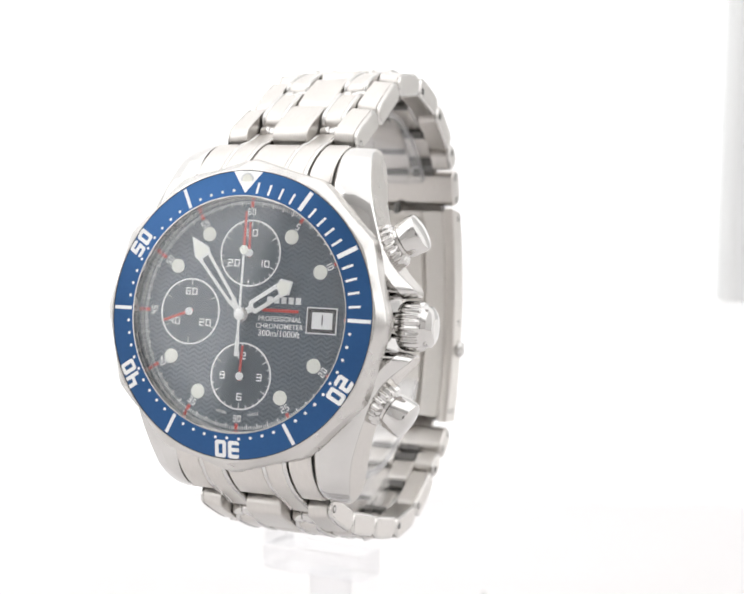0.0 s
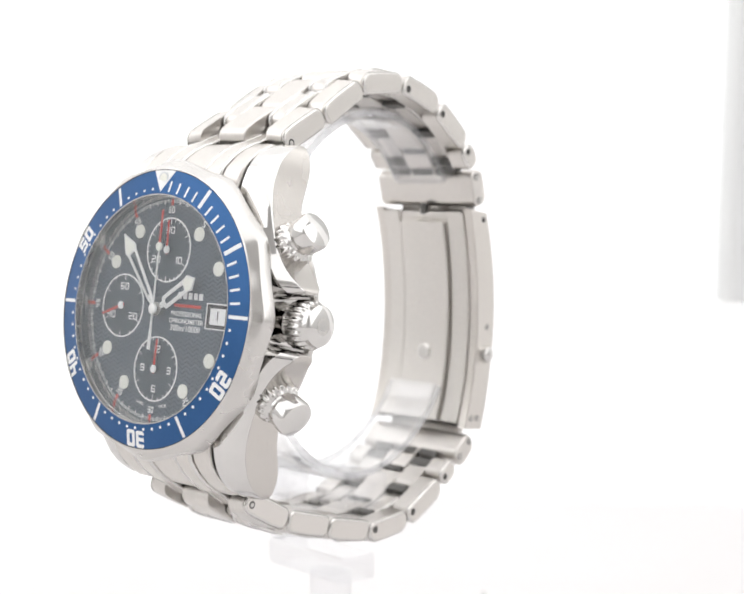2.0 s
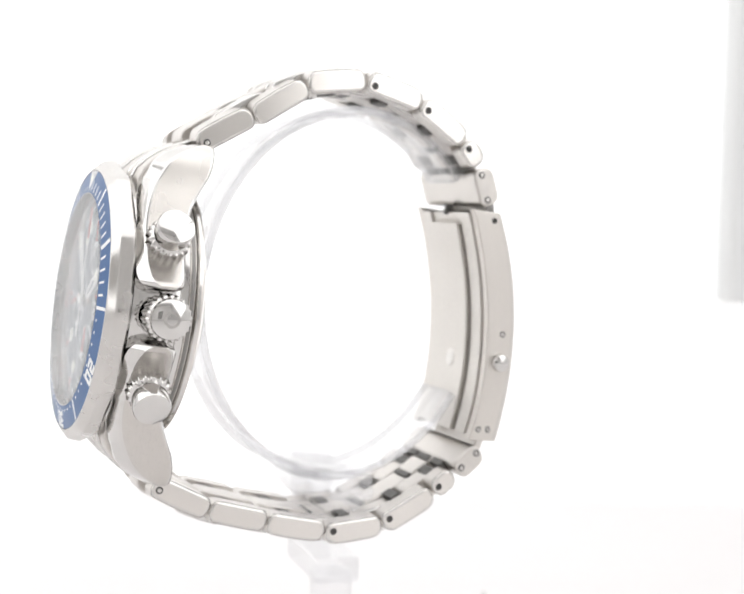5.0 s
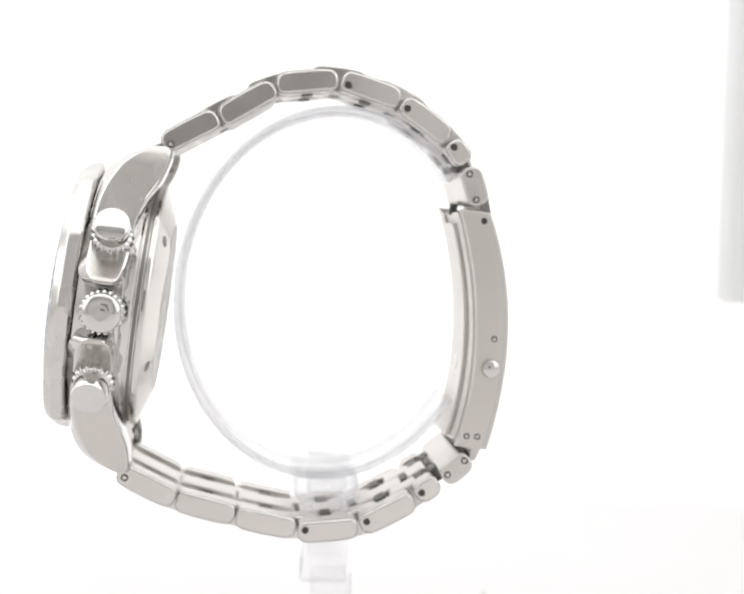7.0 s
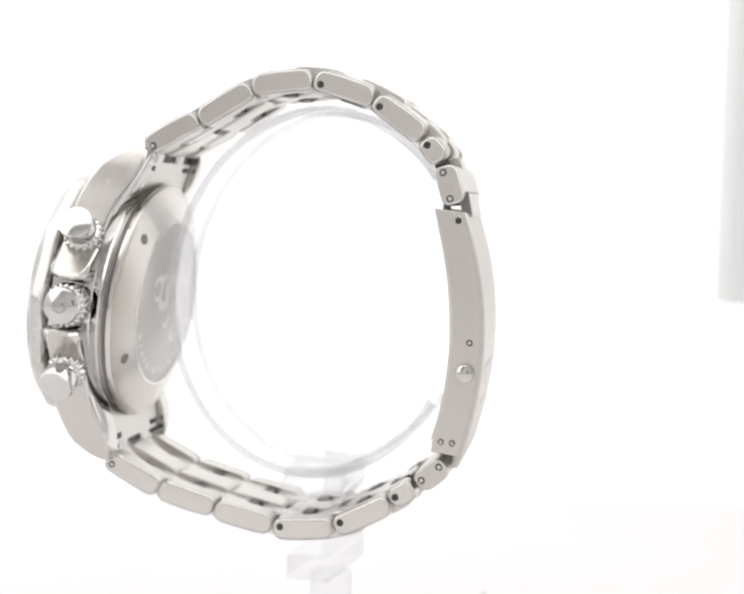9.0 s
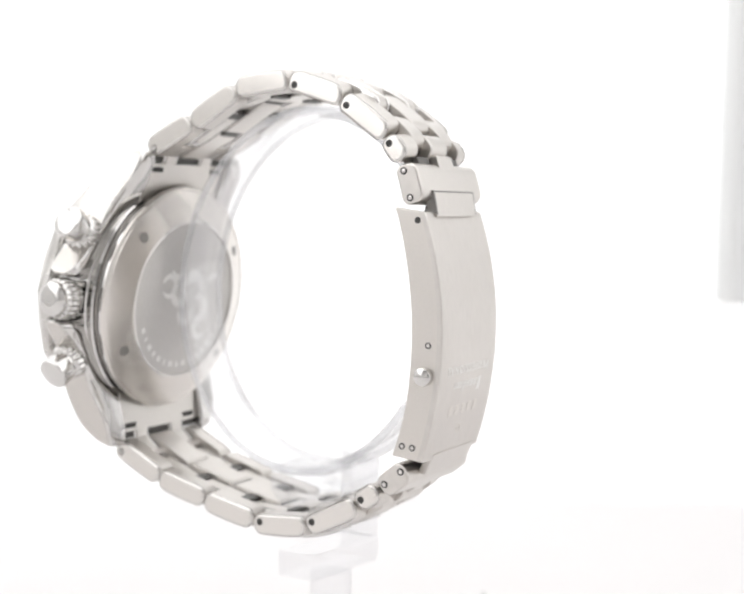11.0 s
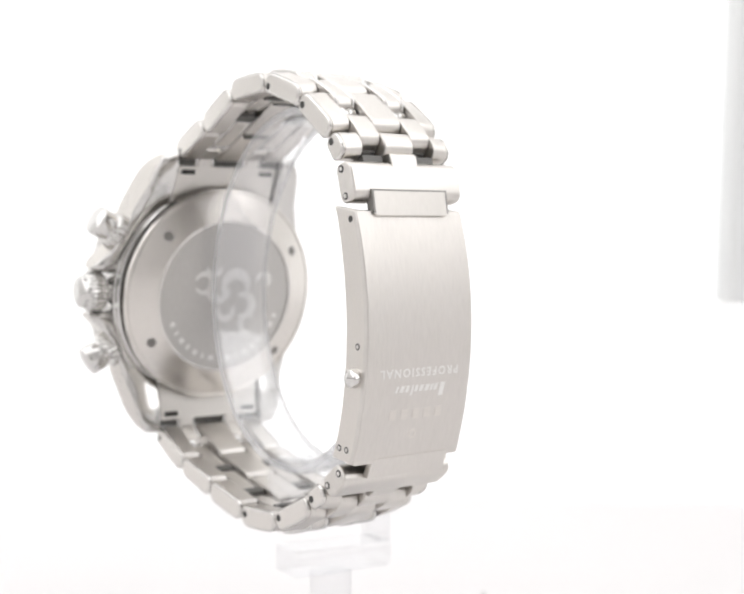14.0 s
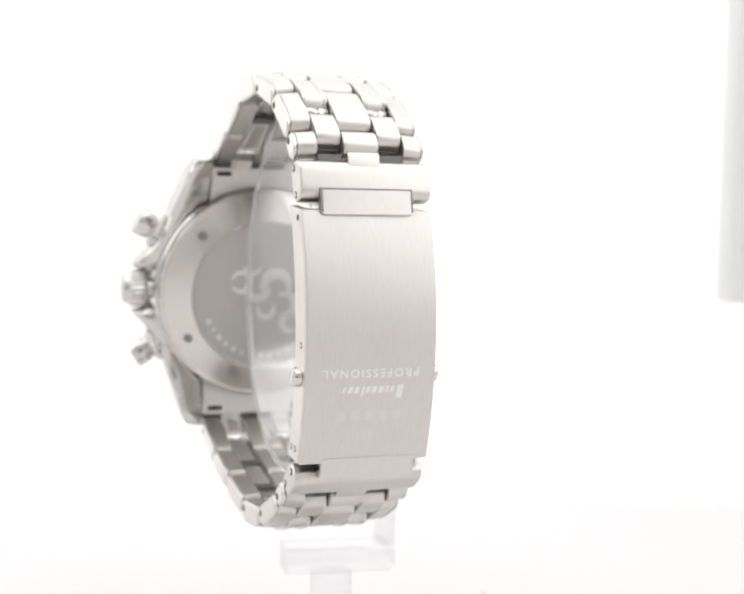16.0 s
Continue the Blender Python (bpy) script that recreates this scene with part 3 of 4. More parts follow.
def build_caseback():
    back = part("caseback", revolve([(12.0, -9.7), (18.3, -9.75), (18.35, -10.75), (18.8, -10.85), (18.95, -11.05), (18.95, -11.5), (18.8, -11.8), (18.45, -11.95), (18.3, -11.85), (18.1, -12.0), (13.75, -13.6), (13.5, -13.66), (13.3, -13.6), (13.25, -13.45), (4.0, -13.45)], 160), TURNED, watch, "screwed steel case back", 28)
    # grey ring in place of the dark seen in the groove
    part("groove_shade", annulus(18.36, 18.5, -10.6, -10.1, 128), SHADE_AND_SPECK, back, "grey ring painted as groove shade round the back")
    part("polished_ring", annulus(18.3, 18.98, -11.45, -11.1, 128), POLISH, back, "polished ring round the back")
    for bearing in (42, -30, 150, 222):
        a = radians(bearing)
        n = Vector((math.cos(a) * 0.35, math.sin(a) * 0.35, -0.93)).normalized()
        m = Matrix.Translation((15.9 * math.cos(a), 15.9 * math.sin(a), -12.81)) @ n.to_track_quat("Z", "Y").to_matrix().to_4x4()
        # a grey disc paints the recess's shade; nothing is sunk
        part("key_hole", revolve([(0.3, -0.3), (0.85, -0.3), (0.85, 0.04), (0.3, 0.05)], 20, None, m), SHADE_AND_SPECK, back, "round key recess, its shade painted as a grey disc")
    part("medallion_rim", annulus(13.2, 13.62, -13.7, -13.5, 128), POLISH_SOFT, back, "bright rim of the centre field")
    part("medallion", revolve([(3, -13.3), (13.15, -13.3), (13.15, -13.5), (3, -13.5)], 96), MEDAL, back, "dull satin centre field")
    # worn relief in the middle, as plain shapes
    for cx, cy, r, wide, a0, a1 in ((4.6, 2.4, 1.7, 0.9, 20, 330), (1.4, 1.4, 2.0, 1.2, 180, 400), (-2.0, 1.6, 2.4, 1.6, -30, 200), (-3.6, -1.8, 2.0, 1.3, 60, 290),
                                    (-5.0, -5.2, 1.6, 1.0, -120, 120), (-0.2, -2.6, 1.5, 0.9, 150, 380), (-7.6, 2.6, 1.3, 0.8, 0, 220), (2.6, 5.4, 1.5, 0.8, 190, 350)):
        rings = []
        for k in range(25):
            a = radians(a0 + (a1 - a0) * k / 24)
            half = 0.8 * wide * (0.35 + 0.65 * math.sin(math.pi * (k + 0.5) / 25))
            c, q = math.cos(a), math.sin(a)
            rings.append([(cx + (r - half) * c, cy + (r - half) * q, -13.44), (cx + (r - 0.4 * half) * c, cy + (r - 0.4 * half) * q, -13.62),
                          (cx + (r + 0.4 * half) * c, cy + (r + 0.4 * half) * q, -13.62), (cx + (r + half) * c, cy + (r + half) * q, -13.44)])
        part("relief", loft(bmesh.new(), rings), FAINT, back, "worn raised curl")
    for k in range(16):
        a = radians(200 + 9 * k)
        m = Matrix.Translation((11.3 * math.cos(a), 11.3 * math.sin(a), 0)) @ pose(0, 0, 0, 0, 0, 200 + 9 * k + 90)
        wide = (0.32, 0.5, 0.22, 0.42)[k % 4]
        part("engraved_bar", flat([(-wide, -0.45), (wide, -0.45), (wide, 0.45), (-wide, 0.45)], -13.53, -13.44, None, m), FAINT, back)


# ---- bracelet: joints in (y, z) of the watch's space, from the lugs to the clasp ----
UPPER = [(24.3, -10.6), (29.9, -18.4), (35.9, -26.0), (38.1, -35.4), (36.4, -45.0), (32.0, -53.2), (28.6, -56.6), (22.4, -59.3)]
LOWER = [(-25.2, -10.3), (-28.6, -19.5), (-29.9, -28.9), (-30.8, -38.6), (-28.9, -48.1), (-23.5, -56.1), (-20.3, -59.8), (-15.9, -63.9)]
MIDDLE = Vector((3.0, -36.0))
COLS = {"outer": (6.76, 10.2), "bar": (2.82, 6.68), "centre": (0, 2.74)}


def lean(q):
    """The bracelet hangs a little aside from the case."""
    return 0.024 * (q[1] + 12)


def capsule(p0, p1, t_out, t_in, gap=0.0, arch=0.25, round_out=1.45, round_in=1.2):
    """The side outline of a link between two joints: rounded ends, arched outer face."""
    a, b = Vector(p0), Vector(p1)
    e = (b - a).normalized()
    nrm = Vector((-e.y, e.x))
    mid = (a + b) / 2
    if nrm.dot(mid - MIDDLE) < 0:
        nrm = -nrm
    half = (b - a).length / 2 - gap
    local = []
    for sx, sh, t, r, start in ((1, 1, t_out, round_out, 0), (-1, 1, t_out, round_out, 90), (-1, -1, t_in, round_in, 180), (1, -1, t_in, round_in, 270)):
        r = min(r, t * 0.95, half * 0.9)
        for k in range(6):
            f = radians(start + 18 * k)
            local.append((sx * (half - r) + r * math.cos(f), sh * (t - r) + r * math.sin(f)))
        if start == 0:
            local += [((half - r) * q, t) for q in (0.6, 0.2, -0.2, -0.6)]
    pts = []
    for x, h in local:
        q = mid + e * x + nrm * (h + (arch * (1 - (x / half) ** 2) if h > 0 else 0))
        pts.append((q.x, q.y))
    return pts


def rivet(p, side, parent, filled):
    """A pin end in the side of a link."""
    x = side * 10.23 + lean(p)
    m = Matrix.Translation((x, p[0], p[1])) @ Matrix.Rotation(radians(90 * side), 4, "Y")
    part("pin_hole", revolve([(0.15, -0.2), (0.56, -0.2), (0.56, 0.02), (0.15, 0.025)], 16, None, m), DARK_GAP, parent, "dark pin hole")
    if filled:
        part("pin", revolve([(0.1, -0.1), (0.36, -0.1), (0.34, 0.05), (0.15, 0.08)], 14, None, m), POLISH_SOFT, parent, "steel pin end")


def build_bracelet():
    for chain in (UPPER, LOWER):
        # how far each row sits out from the line of the joints
        outward = (0.4, 0.05, 0.45, 0.5, 0.3, 0.2, 0.2) if chain is UPPER else (-0.36, -0.37, -0.16, 0.35, 0.4, 0.1, 0.1)
        for i in range(len(chain) - 1):
            p0, p1 = chain[i], chain[i + 1]
            short = i >= 5
            arch = 0.22 if not short else 0.08
            gap = 0.12 if not short else 0.36
            top, down = 1.6 + outward[i], 1.6 - outward[i]
            outline = capsule(p0, p1, top, down, gap, arch)
            shoulder = capsule(p0, p1, top + 0.32, down, gap, arch)
            crest = capsule(p0, p1, top + 0.5, down, gap - 0.2 if not short else gap, arch + 0.1)
            if i == 6:
                # the row at the clasp is one solid piece, cut out where the bars and the tongue enter
                body = part("bracelet_link", prism(shoulder, -10.2, 10.2, 0.4, None, lean), STEEL_ALONG, watch, "solid brushed end row at the clasp")
            else:
                centre = prism(crest, -COLS["centre"][1], COLS["centre"][1], 0.3, None, lean)
                body = part("bracelet_link", centre, STEEL_ALONG, watch, "brushed steel link with polished bars")
            for s in (1, -1):
                a, b = Vector(p0), Vector(p1)
                if i < 6:
                    inner, outer, rim = s * COLS["outer"][0], s * COLS["outer"][1], s * (COLS["outer"][1] - 0.55)
                    x0, x1 = sorted((inner, rim))
                    ends = (shoulder, outline) if s > 0 else (outline, shoulder)
                    part("outer_link", prism(ends[0], x0, x1, 0.1, None, lean, ends[1]), STEEL_ALONG, body)
                    x0, x1 = sorted((rim - s * 0.1, outer))
                    part("polished_rim", prism(outline, x0, x1, 0.42, None, lean), POLISH_SOFT, body, "polished rim of the link's side")
                    x0, x1 = sorted((outer - s * 0.2, outer + s * 0.03))
                    part("link_flank", prism(offset(outline, 0.44), x0, x1, 0.02, None, lean), STEEL_SIDE, body, "satin side of the link")
                if i in (0, 3, 4, 5, 6):
                    rivet(tuple(a.lerp(b, 1.35 / (b - a).length)), s, body, i not in (3, 4, 5))
                if i == 6 and s > 0:
                    # a tab reaches back between the bars
                    tab = capsule(tuple(a.lerp(b, -0.12)), tuple(a.lerp(b, 0.3)), top + 0.3, 1.2, 0.0, 0.05, 0.5, 0.5)
                    part("centre_tab", prism(tab, -2.5, 2.5, 0.2, None, lean), STEEL_ALONG, body)
                if i == 6:
                    rivet(tuple(a.lerp(b, 0.8)), s, body, True)
            # shade in the cavities between the pieces, put in as dark blocks, open to the inner side
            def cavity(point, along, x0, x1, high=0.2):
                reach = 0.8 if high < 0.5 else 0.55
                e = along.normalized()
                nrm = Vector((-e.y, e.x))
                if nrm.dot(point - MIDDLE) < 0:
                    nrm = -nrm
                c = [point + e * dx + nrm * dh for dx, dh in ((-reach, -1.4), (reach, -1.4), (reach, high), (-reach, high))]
                part("cavity", prism([tuple(q) for q in c], x0, x1, 0.05, None, lean), SHADE_AND_PIN, body, "dark block painted as joint shade")
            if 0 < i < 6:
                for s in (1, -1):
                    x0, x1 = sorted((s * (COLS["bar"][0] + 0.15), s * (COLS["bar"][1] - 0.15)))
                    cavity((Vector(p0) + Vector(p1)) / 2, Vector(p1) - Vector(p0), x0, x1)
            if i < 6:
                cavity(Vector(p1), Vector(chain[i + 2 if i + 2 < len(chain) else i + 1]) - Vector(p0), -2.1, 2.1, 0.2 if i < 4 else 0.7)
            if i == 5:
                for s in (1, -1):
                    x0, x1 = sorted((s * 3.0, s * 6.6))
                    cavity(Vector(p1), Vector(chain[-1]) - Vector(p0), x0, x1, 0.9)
            # connecting bars straddle the joint towards the next link
            if i < len(chain) - 3:
                p2 = chain[i + 2]
                m0 = (Vector(p0) + Vector(p1)) / 2
                m1 = (Vector(p1) + Vector(p2)) / 2
                bend = (Vector(p1) - (m0 + m1) / 2) * 0.8
                q0, q1 = tuple(m0 + bend), tuple(m1 + bend)
                rise = top + 0.46 if i < 4 else top + 0.35
                bar = capsule(q0, q1, rise - 0.22, 1.3, 0.35, 0.35)
                edge = capsule(q0, q1, rise, 1.3, 0.2, 0.35)
                for s in (1, -1):
                    x0, x1 = sorted((s * COLS["bar"][0], s * COLS["bar"][1]))
                    if i >= 4:
                        part("connecting_bar", prism(bar, x0, x1, 0.25, None, lean), STEEL_ALONG, body, "plain brushed bar")
                        continue
                    part("connecting_bar", prism(bar, x0 + 0.6, x1 - 0.6, 0.2, None, lean), STEEL_ALONG, body)
                    part("polished_edge", prism(edge, x0, x0 + 0.75, 0.3, None, lean), POLISH, body)
                    part("polished_edge", prism(edge, x1 - 0.75, x1, 0.3, None, lean), POLISH, body)
                    for end in (-0.5, 0.5):
                        tube = (m0 + m1) / 2 + (m1 - m0) * end * 0.96 + bend
                        m = Matrix.Translation((x0 + lean(tube), tube.x, tube.y)) @ Matrix.Rotation(radians(90), 4, "Y")
                        part("pin_tube", revolve([(0.5, 0.15), (1.05, 0.15), (1.15, 0.3), (1.15, 1.5), (0.95, 1.6), (0.95, x1 - x0 - 1.6), (1.15, x1 - x0 - 1.5), (1.15, x1 - x0 - 0.3), (1.05, x1 - x0 - 0.15), (0.5, x1 - x0 - 0.15)], 20, None, m), POLISH, body, "polished pin tube")
    # half bars and end links between the lugs
    for sy, chain in ((1, UPPER), (-1, LOWER)):
        top = [(15.5, -2.3), (18.6, -2.35), (20.2, -3.0), (21.8, -4.4), (23.2, -6.1), (24.3, -8.0), (24.9, -9.6)]
        low = [(23.9, -11.4), (21.0, -10.7), (15.5, -9.5)]
        cheek = [(sy * a, b) for a, b in top[:-1] + [(24.3, -9.0), (23.0, -9.4), (15.5, -9.4)]]
        end = part("end_link", prism(cheek, -2.74, 2.74, 0.25), STEEL_ALONG, watch, "curved end link between the lugs")
        base = [(sy * a, b) for a, b in ((15.5, -6.5), (22.6, -8.0), (22.6, -11.2), (21.0, -10.85), (15.5, -9.6))]
        part("end_link_base", prism(base, -10.15, 10.15, 0.3), STEEL_INNER, end, "solid underside of the end link")
        y0, y1 = sorted((sy * 22.5, sy * 24.0))
        # the notch's shade is a dark block, not a cut
        part("notch", box(-10.0, 10.0, y0, y1, -10.6, -9.5, 0.05), SHADE_AND_PIN, end, "dark block painted as notch shade under the end link")
        for x in (7.9, -7.9):
            depth = -11.15
            y0, y1 = sorted((sy * 21.2, sy * 22.0))
            # slot shade painted as a dark block set slightly proud
            part("slot", box(x - 1.3, x + 1.3, y0, y1, depth - 0.04, depth + 0.8, 0.04), DARK_GAP, end, "dark block painted as slot shade")
        for s in (1, -1):
            x0, x1 = sorted((s * 6.76, s * 10.2))
            part("end_link_cheek", prism(cheek, x0, x1, 0.3), STEEL_ALONG, end)
            bar_top = [(a + 0.05, b + 0.2) for a, b in top] + [(26.6, -12.6), (25.6, -14.0)]
            bar = [(sy * a, b) for a, b in bar_top + low]
            x0, x1 = sorted((s * 2.82, s * 6.68))
            part("end_bar", prism(bar, x0 + 0.6, x1 - 0.6, 0.25), STEEL_ALONG, end)
            part("polished_edge", prism([(a, b + 0.12) for a, b in bar], x0, x0 + 0.72, 0.28), POLISH, end)
            part("polished_edge", prism([(a, b + 0.12) for a, b in bar], x1 - 0.72, x1, 0.28), POLISH, end)


def clasp_outer(v):
    """Depth of the clasp's outer face at a height."""
    t = (v + 3.2) / 25.3
    return -67.4 + 6.0 * abs(t) ** 2.15 if v > -3.2 else -67.4 + 1.1 * ((v + 3.2) / -11.7) ** 2


def clasp_rim(v):
    t = (v + 4.5) / 25.3
    return -62.5 + 5.4 * abs(t) ** 2.0 if v > -4.5 else -62.5 + 1.0 * ((v + 4.5) / -9.5) ** 2


def build_clasp():
    vs = [21.9 - 36.6 * k / 24 for k in range(25)]
    sh = -1.15
    w = 10.2
    # cover plate
    face = [(v, clasp_outer(v)) for v in vs] + [(v, clasp_outer(v) + 1.2) for v in reversed(vs)]
    cover = part("clasp", prism(face, -w + sh, w + sh, 0.35), STEEL_CLASP, watch, "brushed steel folding clasp, closed")
    # the clasp follows the bracelet's lean
    pivot = Matrix.Translation((9 * MM, 0, -64 * MM))
    cover.matrix_basis = pivot @ Matrix.Rotation(0.026, 4, "Y") @ pivot.inverted()
    wall = [(v, clasp_outer(v) + 0.4) for v in vs] + [(v, clasp_rim(v)) for v in reversed(vs)]
    for s in (1, -1):
        x0, x1 = sorted((s * (w - 0.02) + sh, s * (w - 1.7) + sh))
        part("clasp_side", prism(wall, x0, x1, 0.2), STEEL_ACROSS, cover, "brushed clasp side")
        bm = revolve([(0.4, -0.5), (1.45, -0.5), (1.45, 0.5), (1.3, 0.95), (0.8, 1.25), (0.2, 1.3)], 28, None, Matrix.Translation((s * w + sh, -1.9, -64.9)) @ Matrix.Rotation(radians(90 * s), 4, "Y"))
        part("push_button", bm, POLISH, cover, "polished release button")
        for v, wd in ((20.58, -60.5), (2.7, -64.85), (-12.9, -62.8), (-12.8, -64.5)):
            m = Matrix.Translation((s * (w - 0.02) + sh, v, wd)) @ Matrix.Rotation(radians(90 * s), 4, "Y")
            part("pin_hole", revolve([(0.15, -0.2), (0.5, -0.2), (0.5, 0.02), (0.15, 0.025)], 16, None, m), DARK_GAP, cover)
            if v < 10:
                part("pin", revolve([(0.1, -0.1), (0.32, -0.1), (0.3, 0.05), (0.12, 0.07)], 14, None, m), POLISH_SOFT, cover)
    # folded blades inside
    blade_v = [21.3 - 35.2 * k / 20 for k in range(21)]
    def blade(x0, x1, up0, up1, name, mat, label="", trim=0):
        pts = [(v, clasp_rim(v) + up0) for v in blade_v[trim:]] + [(v, clasp_rim(v) + up1) for v in reversed(blade_v[trim:])]
        return part(name, prism(pts, x0 + sh, x1 + sh, 0.2), mat, cover, label)
    blade(-8.62, 8.62, -1.4, -0.15, "lower_blade", STEEL_INNER, "satin inner blade")
    blade(-8.4, -5.0, -0.3, 0.35, "blade_rail", STEEL_INNER)
    blade(5.0, 8.4, -0.3, 0.35, "blade_rail", STEEL_INNER)
    blade(-4.6, 4.6, -0.3, 1.0, "upper_blade", STEEL_INNER, "curved upper blade", 1)
    part("blade_stud", revolve([(0.3, 0), (1.4, 0), (1.4, 0.2), (1.2, 0.26), (0.3, 0.27)], 24, None, Matrix.Translation((sh, -2.5, clasp_rim(-2.5) + 0.85))), POLISH_SOFT, cover, "round blade stud")
    # tongues into the end links
    part("tongue", prism([(24.8, -61.15), (21.4, -62.25), (21.4, -60.6), (24.8, -59.4)], -7.0 + sh, 7.0 + sh, 0.25), STEEL_ALONG, cover, "tongue joining the bracelet")
    part("tongue", prism([(-14.0, -66.6), (-17.3, -65.6), (-17.3, -64.2), (-14.0, -65.2)], -8.2 + sh, 6.6 + sh, 0.25), STEEL_ALONG, cover, "tongue joining the bracelet")
    # engraved writing, upside down as the clasp hangs
    def on_cover(x, v, lift=0.02):
        slope = (clasp_outer(v + 0.5) - clasp_outer(v - 0.5))
        n = Vector((0, slope, -1)).normalized()
        y = Vector((0, -1, -slope)).normalized()
        xx = y.cross(n)
        m = Matrix((xx, y, n)).transposed().to_4x4()
        return Matrix.Translation((x + sh, v, clasp_outer(v) - lift)) @ m
    part("engraved_text", lettering("PROFESSIONAL", 1.75, 0.02, on_cover(0, -1.0), None, 1.32, 0.04), ENGRAVED, cover, "engraved word")
    m = on_cover(0, -3.7)
    for x, wd, h, y in ((-4.6, 0.9, 2.0, 0.2), (-3.4, 0.55, 0.95, -0.2), (-2.6, 0.5, 0.9, -0.2), (-1.7, 0.8, 0.95, -0.2), (-0.6, 0.7, 0.95, -0.2), (0.4, 0.6, 0.9, -0.2), (1.2, 0.35, 1.5, 0.05), (2.1, 0.6, 0.95, -0.2), (3.1, 0.7, 0.95, -0.2), (4.1, 0.4, 0.9, -0.2)):
        part("engraved_bar", flat([(x - wd / 2 - 0.12, y - h / 2), (x + wd / 2 - 0.12, y - h / 2), (x + wd / 2 + 0.22, y + h / 2), (x - wd / 2 + 0.22, y + h / 2)], -0.02, 0.02, None, m), ENGRAVED, cover)
    m = on_cover(0, -7.4)
    for k in range(5):
        x = -4.4 + 2.2 * k
        part("engraved_bar", flat([(x - 0.62, -0.75), (x + 0.62, -0.75), (x + 0.62, 0.75), (x - 0.62, 0.75)], -0.02, 0.02, None, m), STEEL_ACROSS, cover, "faint worn bar")
    part("engraved_ring", annulus(0.45, 0.75, -0.02, 0.02, 28, on_cover(0, -10.6)), STEEL_ACROSS, cover, "faint worn ring")
    part("hook_pin", box(-0.5 + sh, 0.5 + sh, 20.9, 22.7, -57.9, -56.7, 0.15), SHADE_AND_PIN, cover, "dark hinge pin")
    # the shade round the tongue is a grey plate
    part("tongue_gap", prism([(25.02, -61.0), (21.7, -62.1), (21.7, -60.6), (25.05, -59.4)], -7.2 + sh, 7.2 + sh, 0.05), SHADE_AND_SPECK, cover, "grey plate painted as gap shade round the tongue")


def build_crystal():
    ob = part("crystal", revolve([(2.0, 1.55), (15.58, 1.5), (15.59, 2.35), (15.4, 2.46), (8.0, 2.56), (2.0, 2.58)], 96), CRYSTAL, watch, "flat sapphire crystal")
    ob.visible_shadow = False


build_case()
build_bezel()
build_dial()
build_pointers()
build_crystal()
build_crowns()
build_caseback()
build_bracelet()
build_clasp()

# ---- the clear stand that carries the watch ----
stand = new("display_stand")
tagged(stand, "clear acrylic watch stand with an open ring cuff", "stand")


def placed(bm, m):
    """Millimetres of the watch's space into those of the stand."""
    big = Matrix.Translation(m.translation * 1000) @ m.to_3x3().to_4x4()
    bmesh.ops.transform(bm, matrix=big, verts=bm.verts)
    return bm


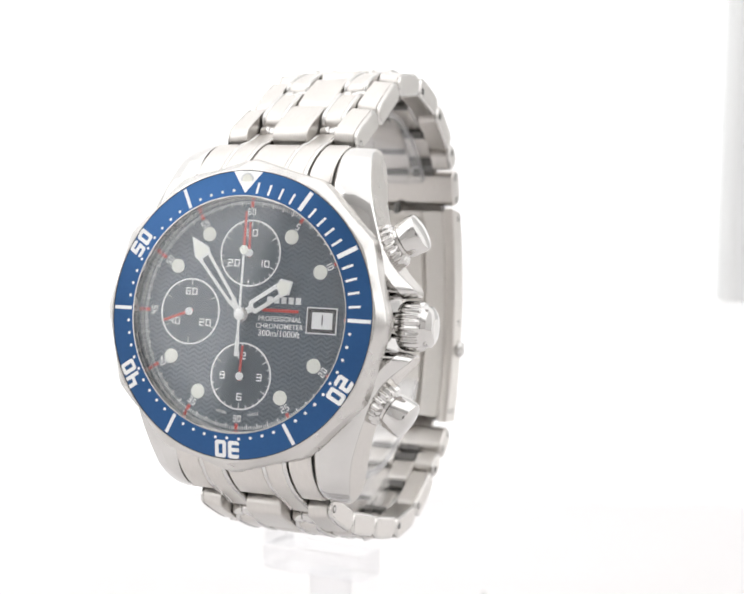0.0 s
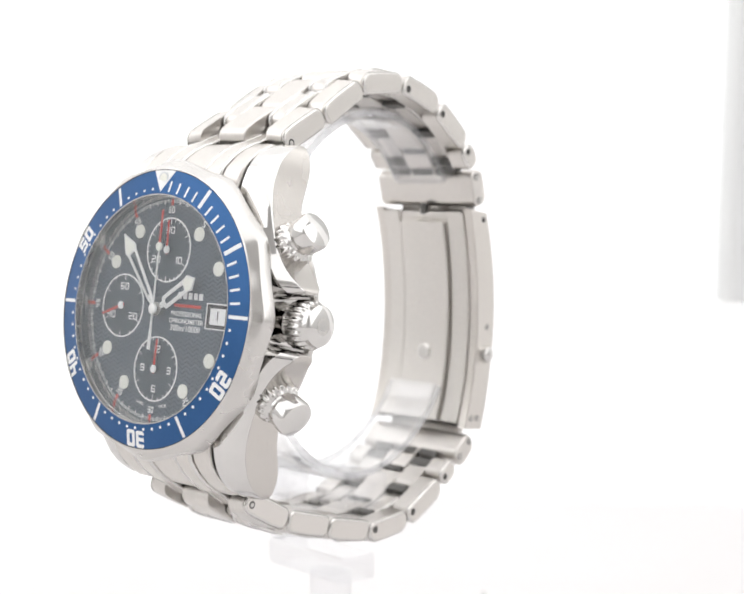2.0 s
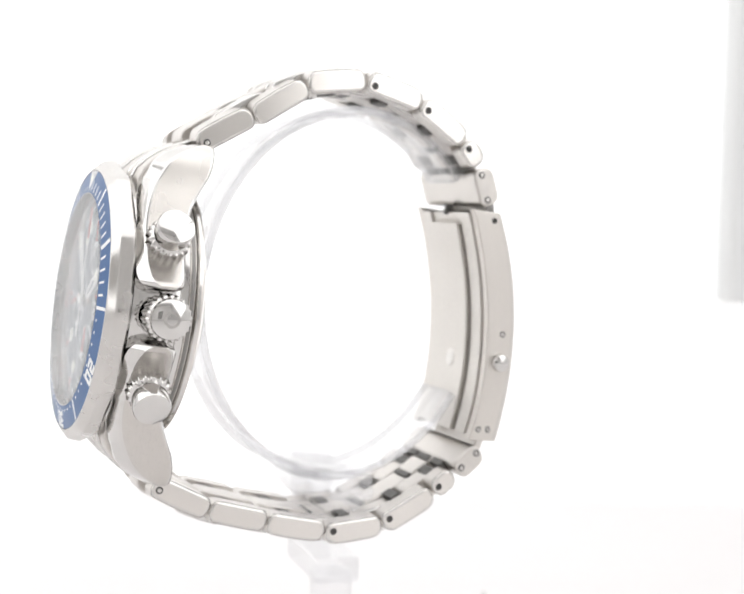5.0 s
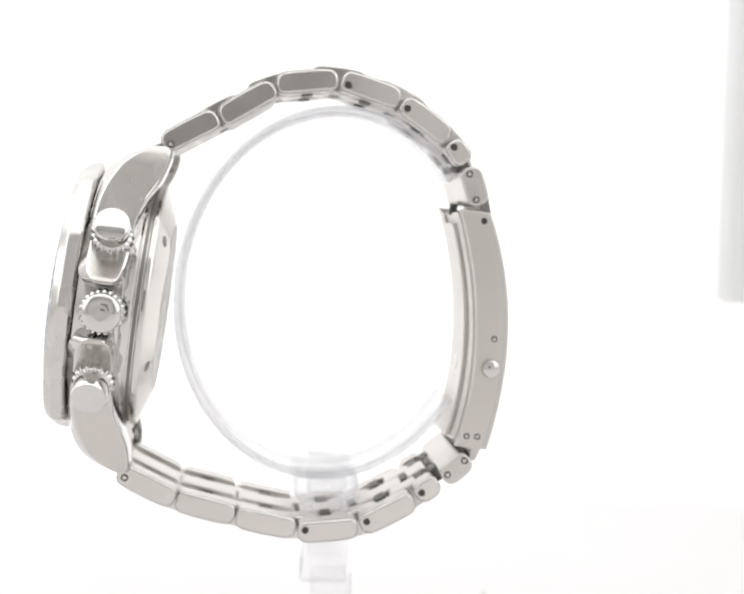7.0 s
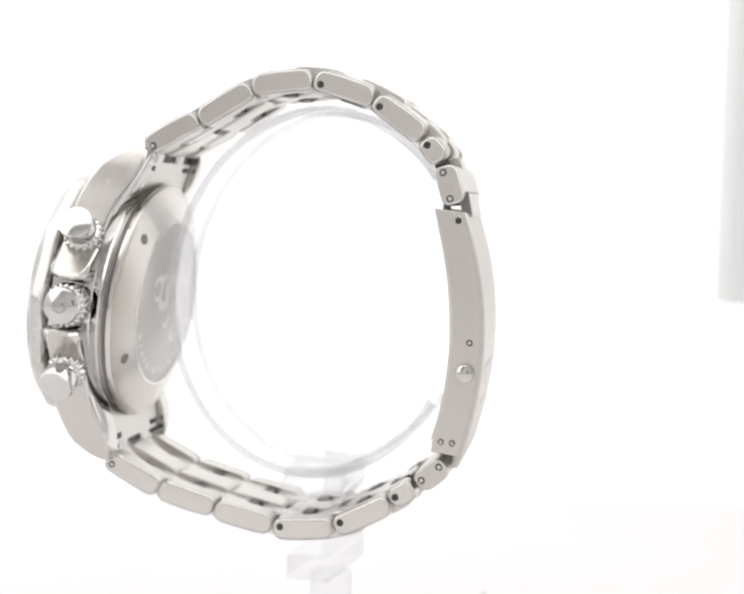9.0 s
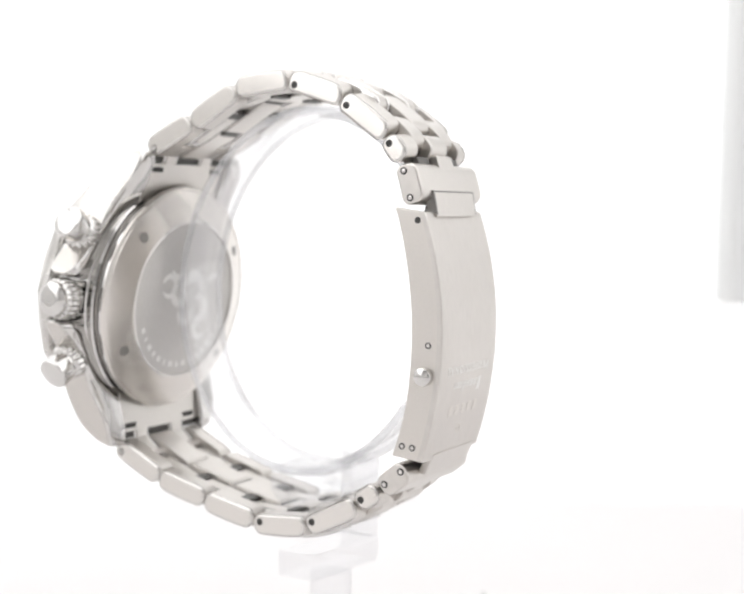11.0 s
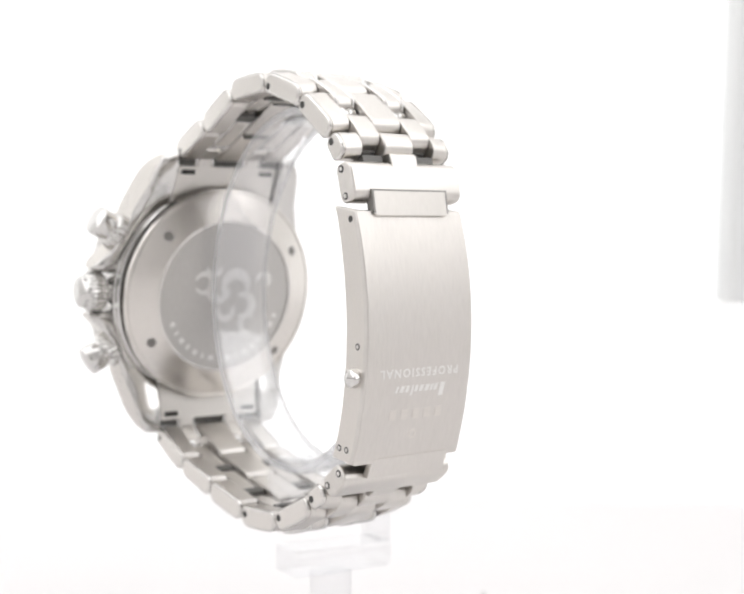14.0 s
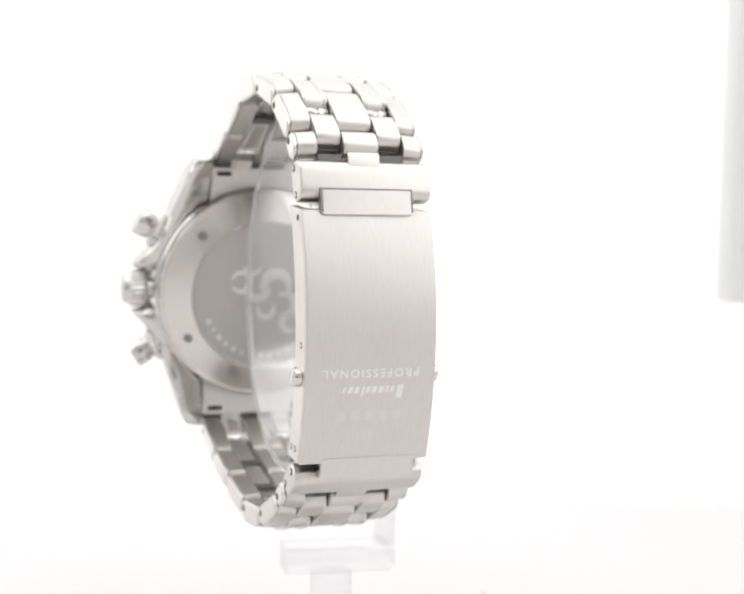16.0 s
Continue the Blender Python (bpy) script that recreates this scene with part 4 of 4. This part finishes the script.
def build_stand():
    bm = bmesh.new()
    rings = []
    for k in range(61):
        a = radians(209 + 285 * k / 60)
        c, s = math.cos(a), math.sin(a)
        outer, inner = Vector((5.8 + 29.6 * s, -39.2 + 24.6 * c)), Vector((5.8 + 27.8 * s, -39.2 + 22.8 * c))
        rings.append([(-6.0, *outer), (3.4, *outer), (3.8, *(outer.lerp(inner, 0.2))), (3.8, *(outer.lerp(inner, 0.8))), (3.4, *inner), (-6.0, *inner),
                      (-6.4, *(outer.lerp(inner, 0.8))), (-6.4, *(outer.lerp(inner, 0.2)))])
    loft(bm, rings)
    cuff = part("ring_cuff", placed(bm, WATCH), ACRYLIC, stand, "clear open ring cuff")
    for x0, x1 in ((3.82, 4.02), (-6.62, -6.42)):
        bm = bmesh.new()
        loft(bm, [[(x0, *r[3][1:]), (x1, *r[3][1:]), (x1, *r[2][1:]), (x0, *r[2][1:])] for r in rings])
        part("cuff_rim", placed(bm, WATCH), FROST, cuff, "frosted sawn rim")
    # ridged block under the cuff, its post beside the bracelet, the plate, the stem and the foot
    bm = bmesh.new()
    outline = [(-22.4, -38.2), (-22.4, -47.6), (-24.5, -47.8), (-24.7, -48.3), (-26.4, -48.0), (-26.6, -47.2), (-28.6, -45.2), (-29.2, -42.6), (-28.6, -40.2), (-27.0, -38.4), (-26.4, -37.9), (-24.7, -37.6), (-24.4, -38.1)]
    prism(outline, -14.4, 4.5, 0.4, bm)
    part("ridged_block", placed(bm, WATCH), ACRYLIC, stand, "clear ridged block")
    bm = bmesh.new()
    z_plate = (H - 0.0605) * 1000
    prism([(-7.8, z_plate + 0.4), (9.6, z_plate + 0.4), (10.4, z_plate + 1.3), (10.4, z_plate + 4.2), (10.0, z_plate + 4.6), (-7.8, z_plate + 4.6)], -4.9, 2.4, 0.5, bm)
    part("plate", bm, ACRYLIC, stand, "clear plate")
    bm = box(-4.6, 2.2, 8.2, 10.3, z_plate + 4.6, z_plate + 19, 0.5)
    part("post", bm, ACRYLIC, stand, "clear side post")
    bm = revolve([(2.0, z_plate + 0.3), (3.4, z_plate + 0.3), (3.3, 4.2), (2.0, 4.2)], 40)
    part("stem", bm, ACRYLIC, stand, "clear round stem")
    bm = revolve([(3.0, 0.05), (26.0, 0.05), (26.5, 0.6), (26.5, 3.2), (25.8, 4.0), (3.0, 4.1)], 72)
    part("foot", bm, ACRYLIC, stand, "clear round foot")
    for ob in stand.children_recursive:
        ob.visible_shadow = False


build_stand()

speck = part("dust_speck", revolve([(0.1, 0.0), (0.32, 0.04), (0.28, 0.22), (0.1, 0.32)], 12), SHADE_AND_SPECK, None)
speck.location = (0.0304, 0.0565, 0.0)
tagged(speck, "tiny grey speck lying on the white table", "speck")


def motions():
    spin = [(t, Matrix.Rotation(radians(a), 4, "Z")) for t, a in TURN]
    walk(watch, [(t, m @ WATCH) for t, m in spin])
    walk(stand, spin)


motions()
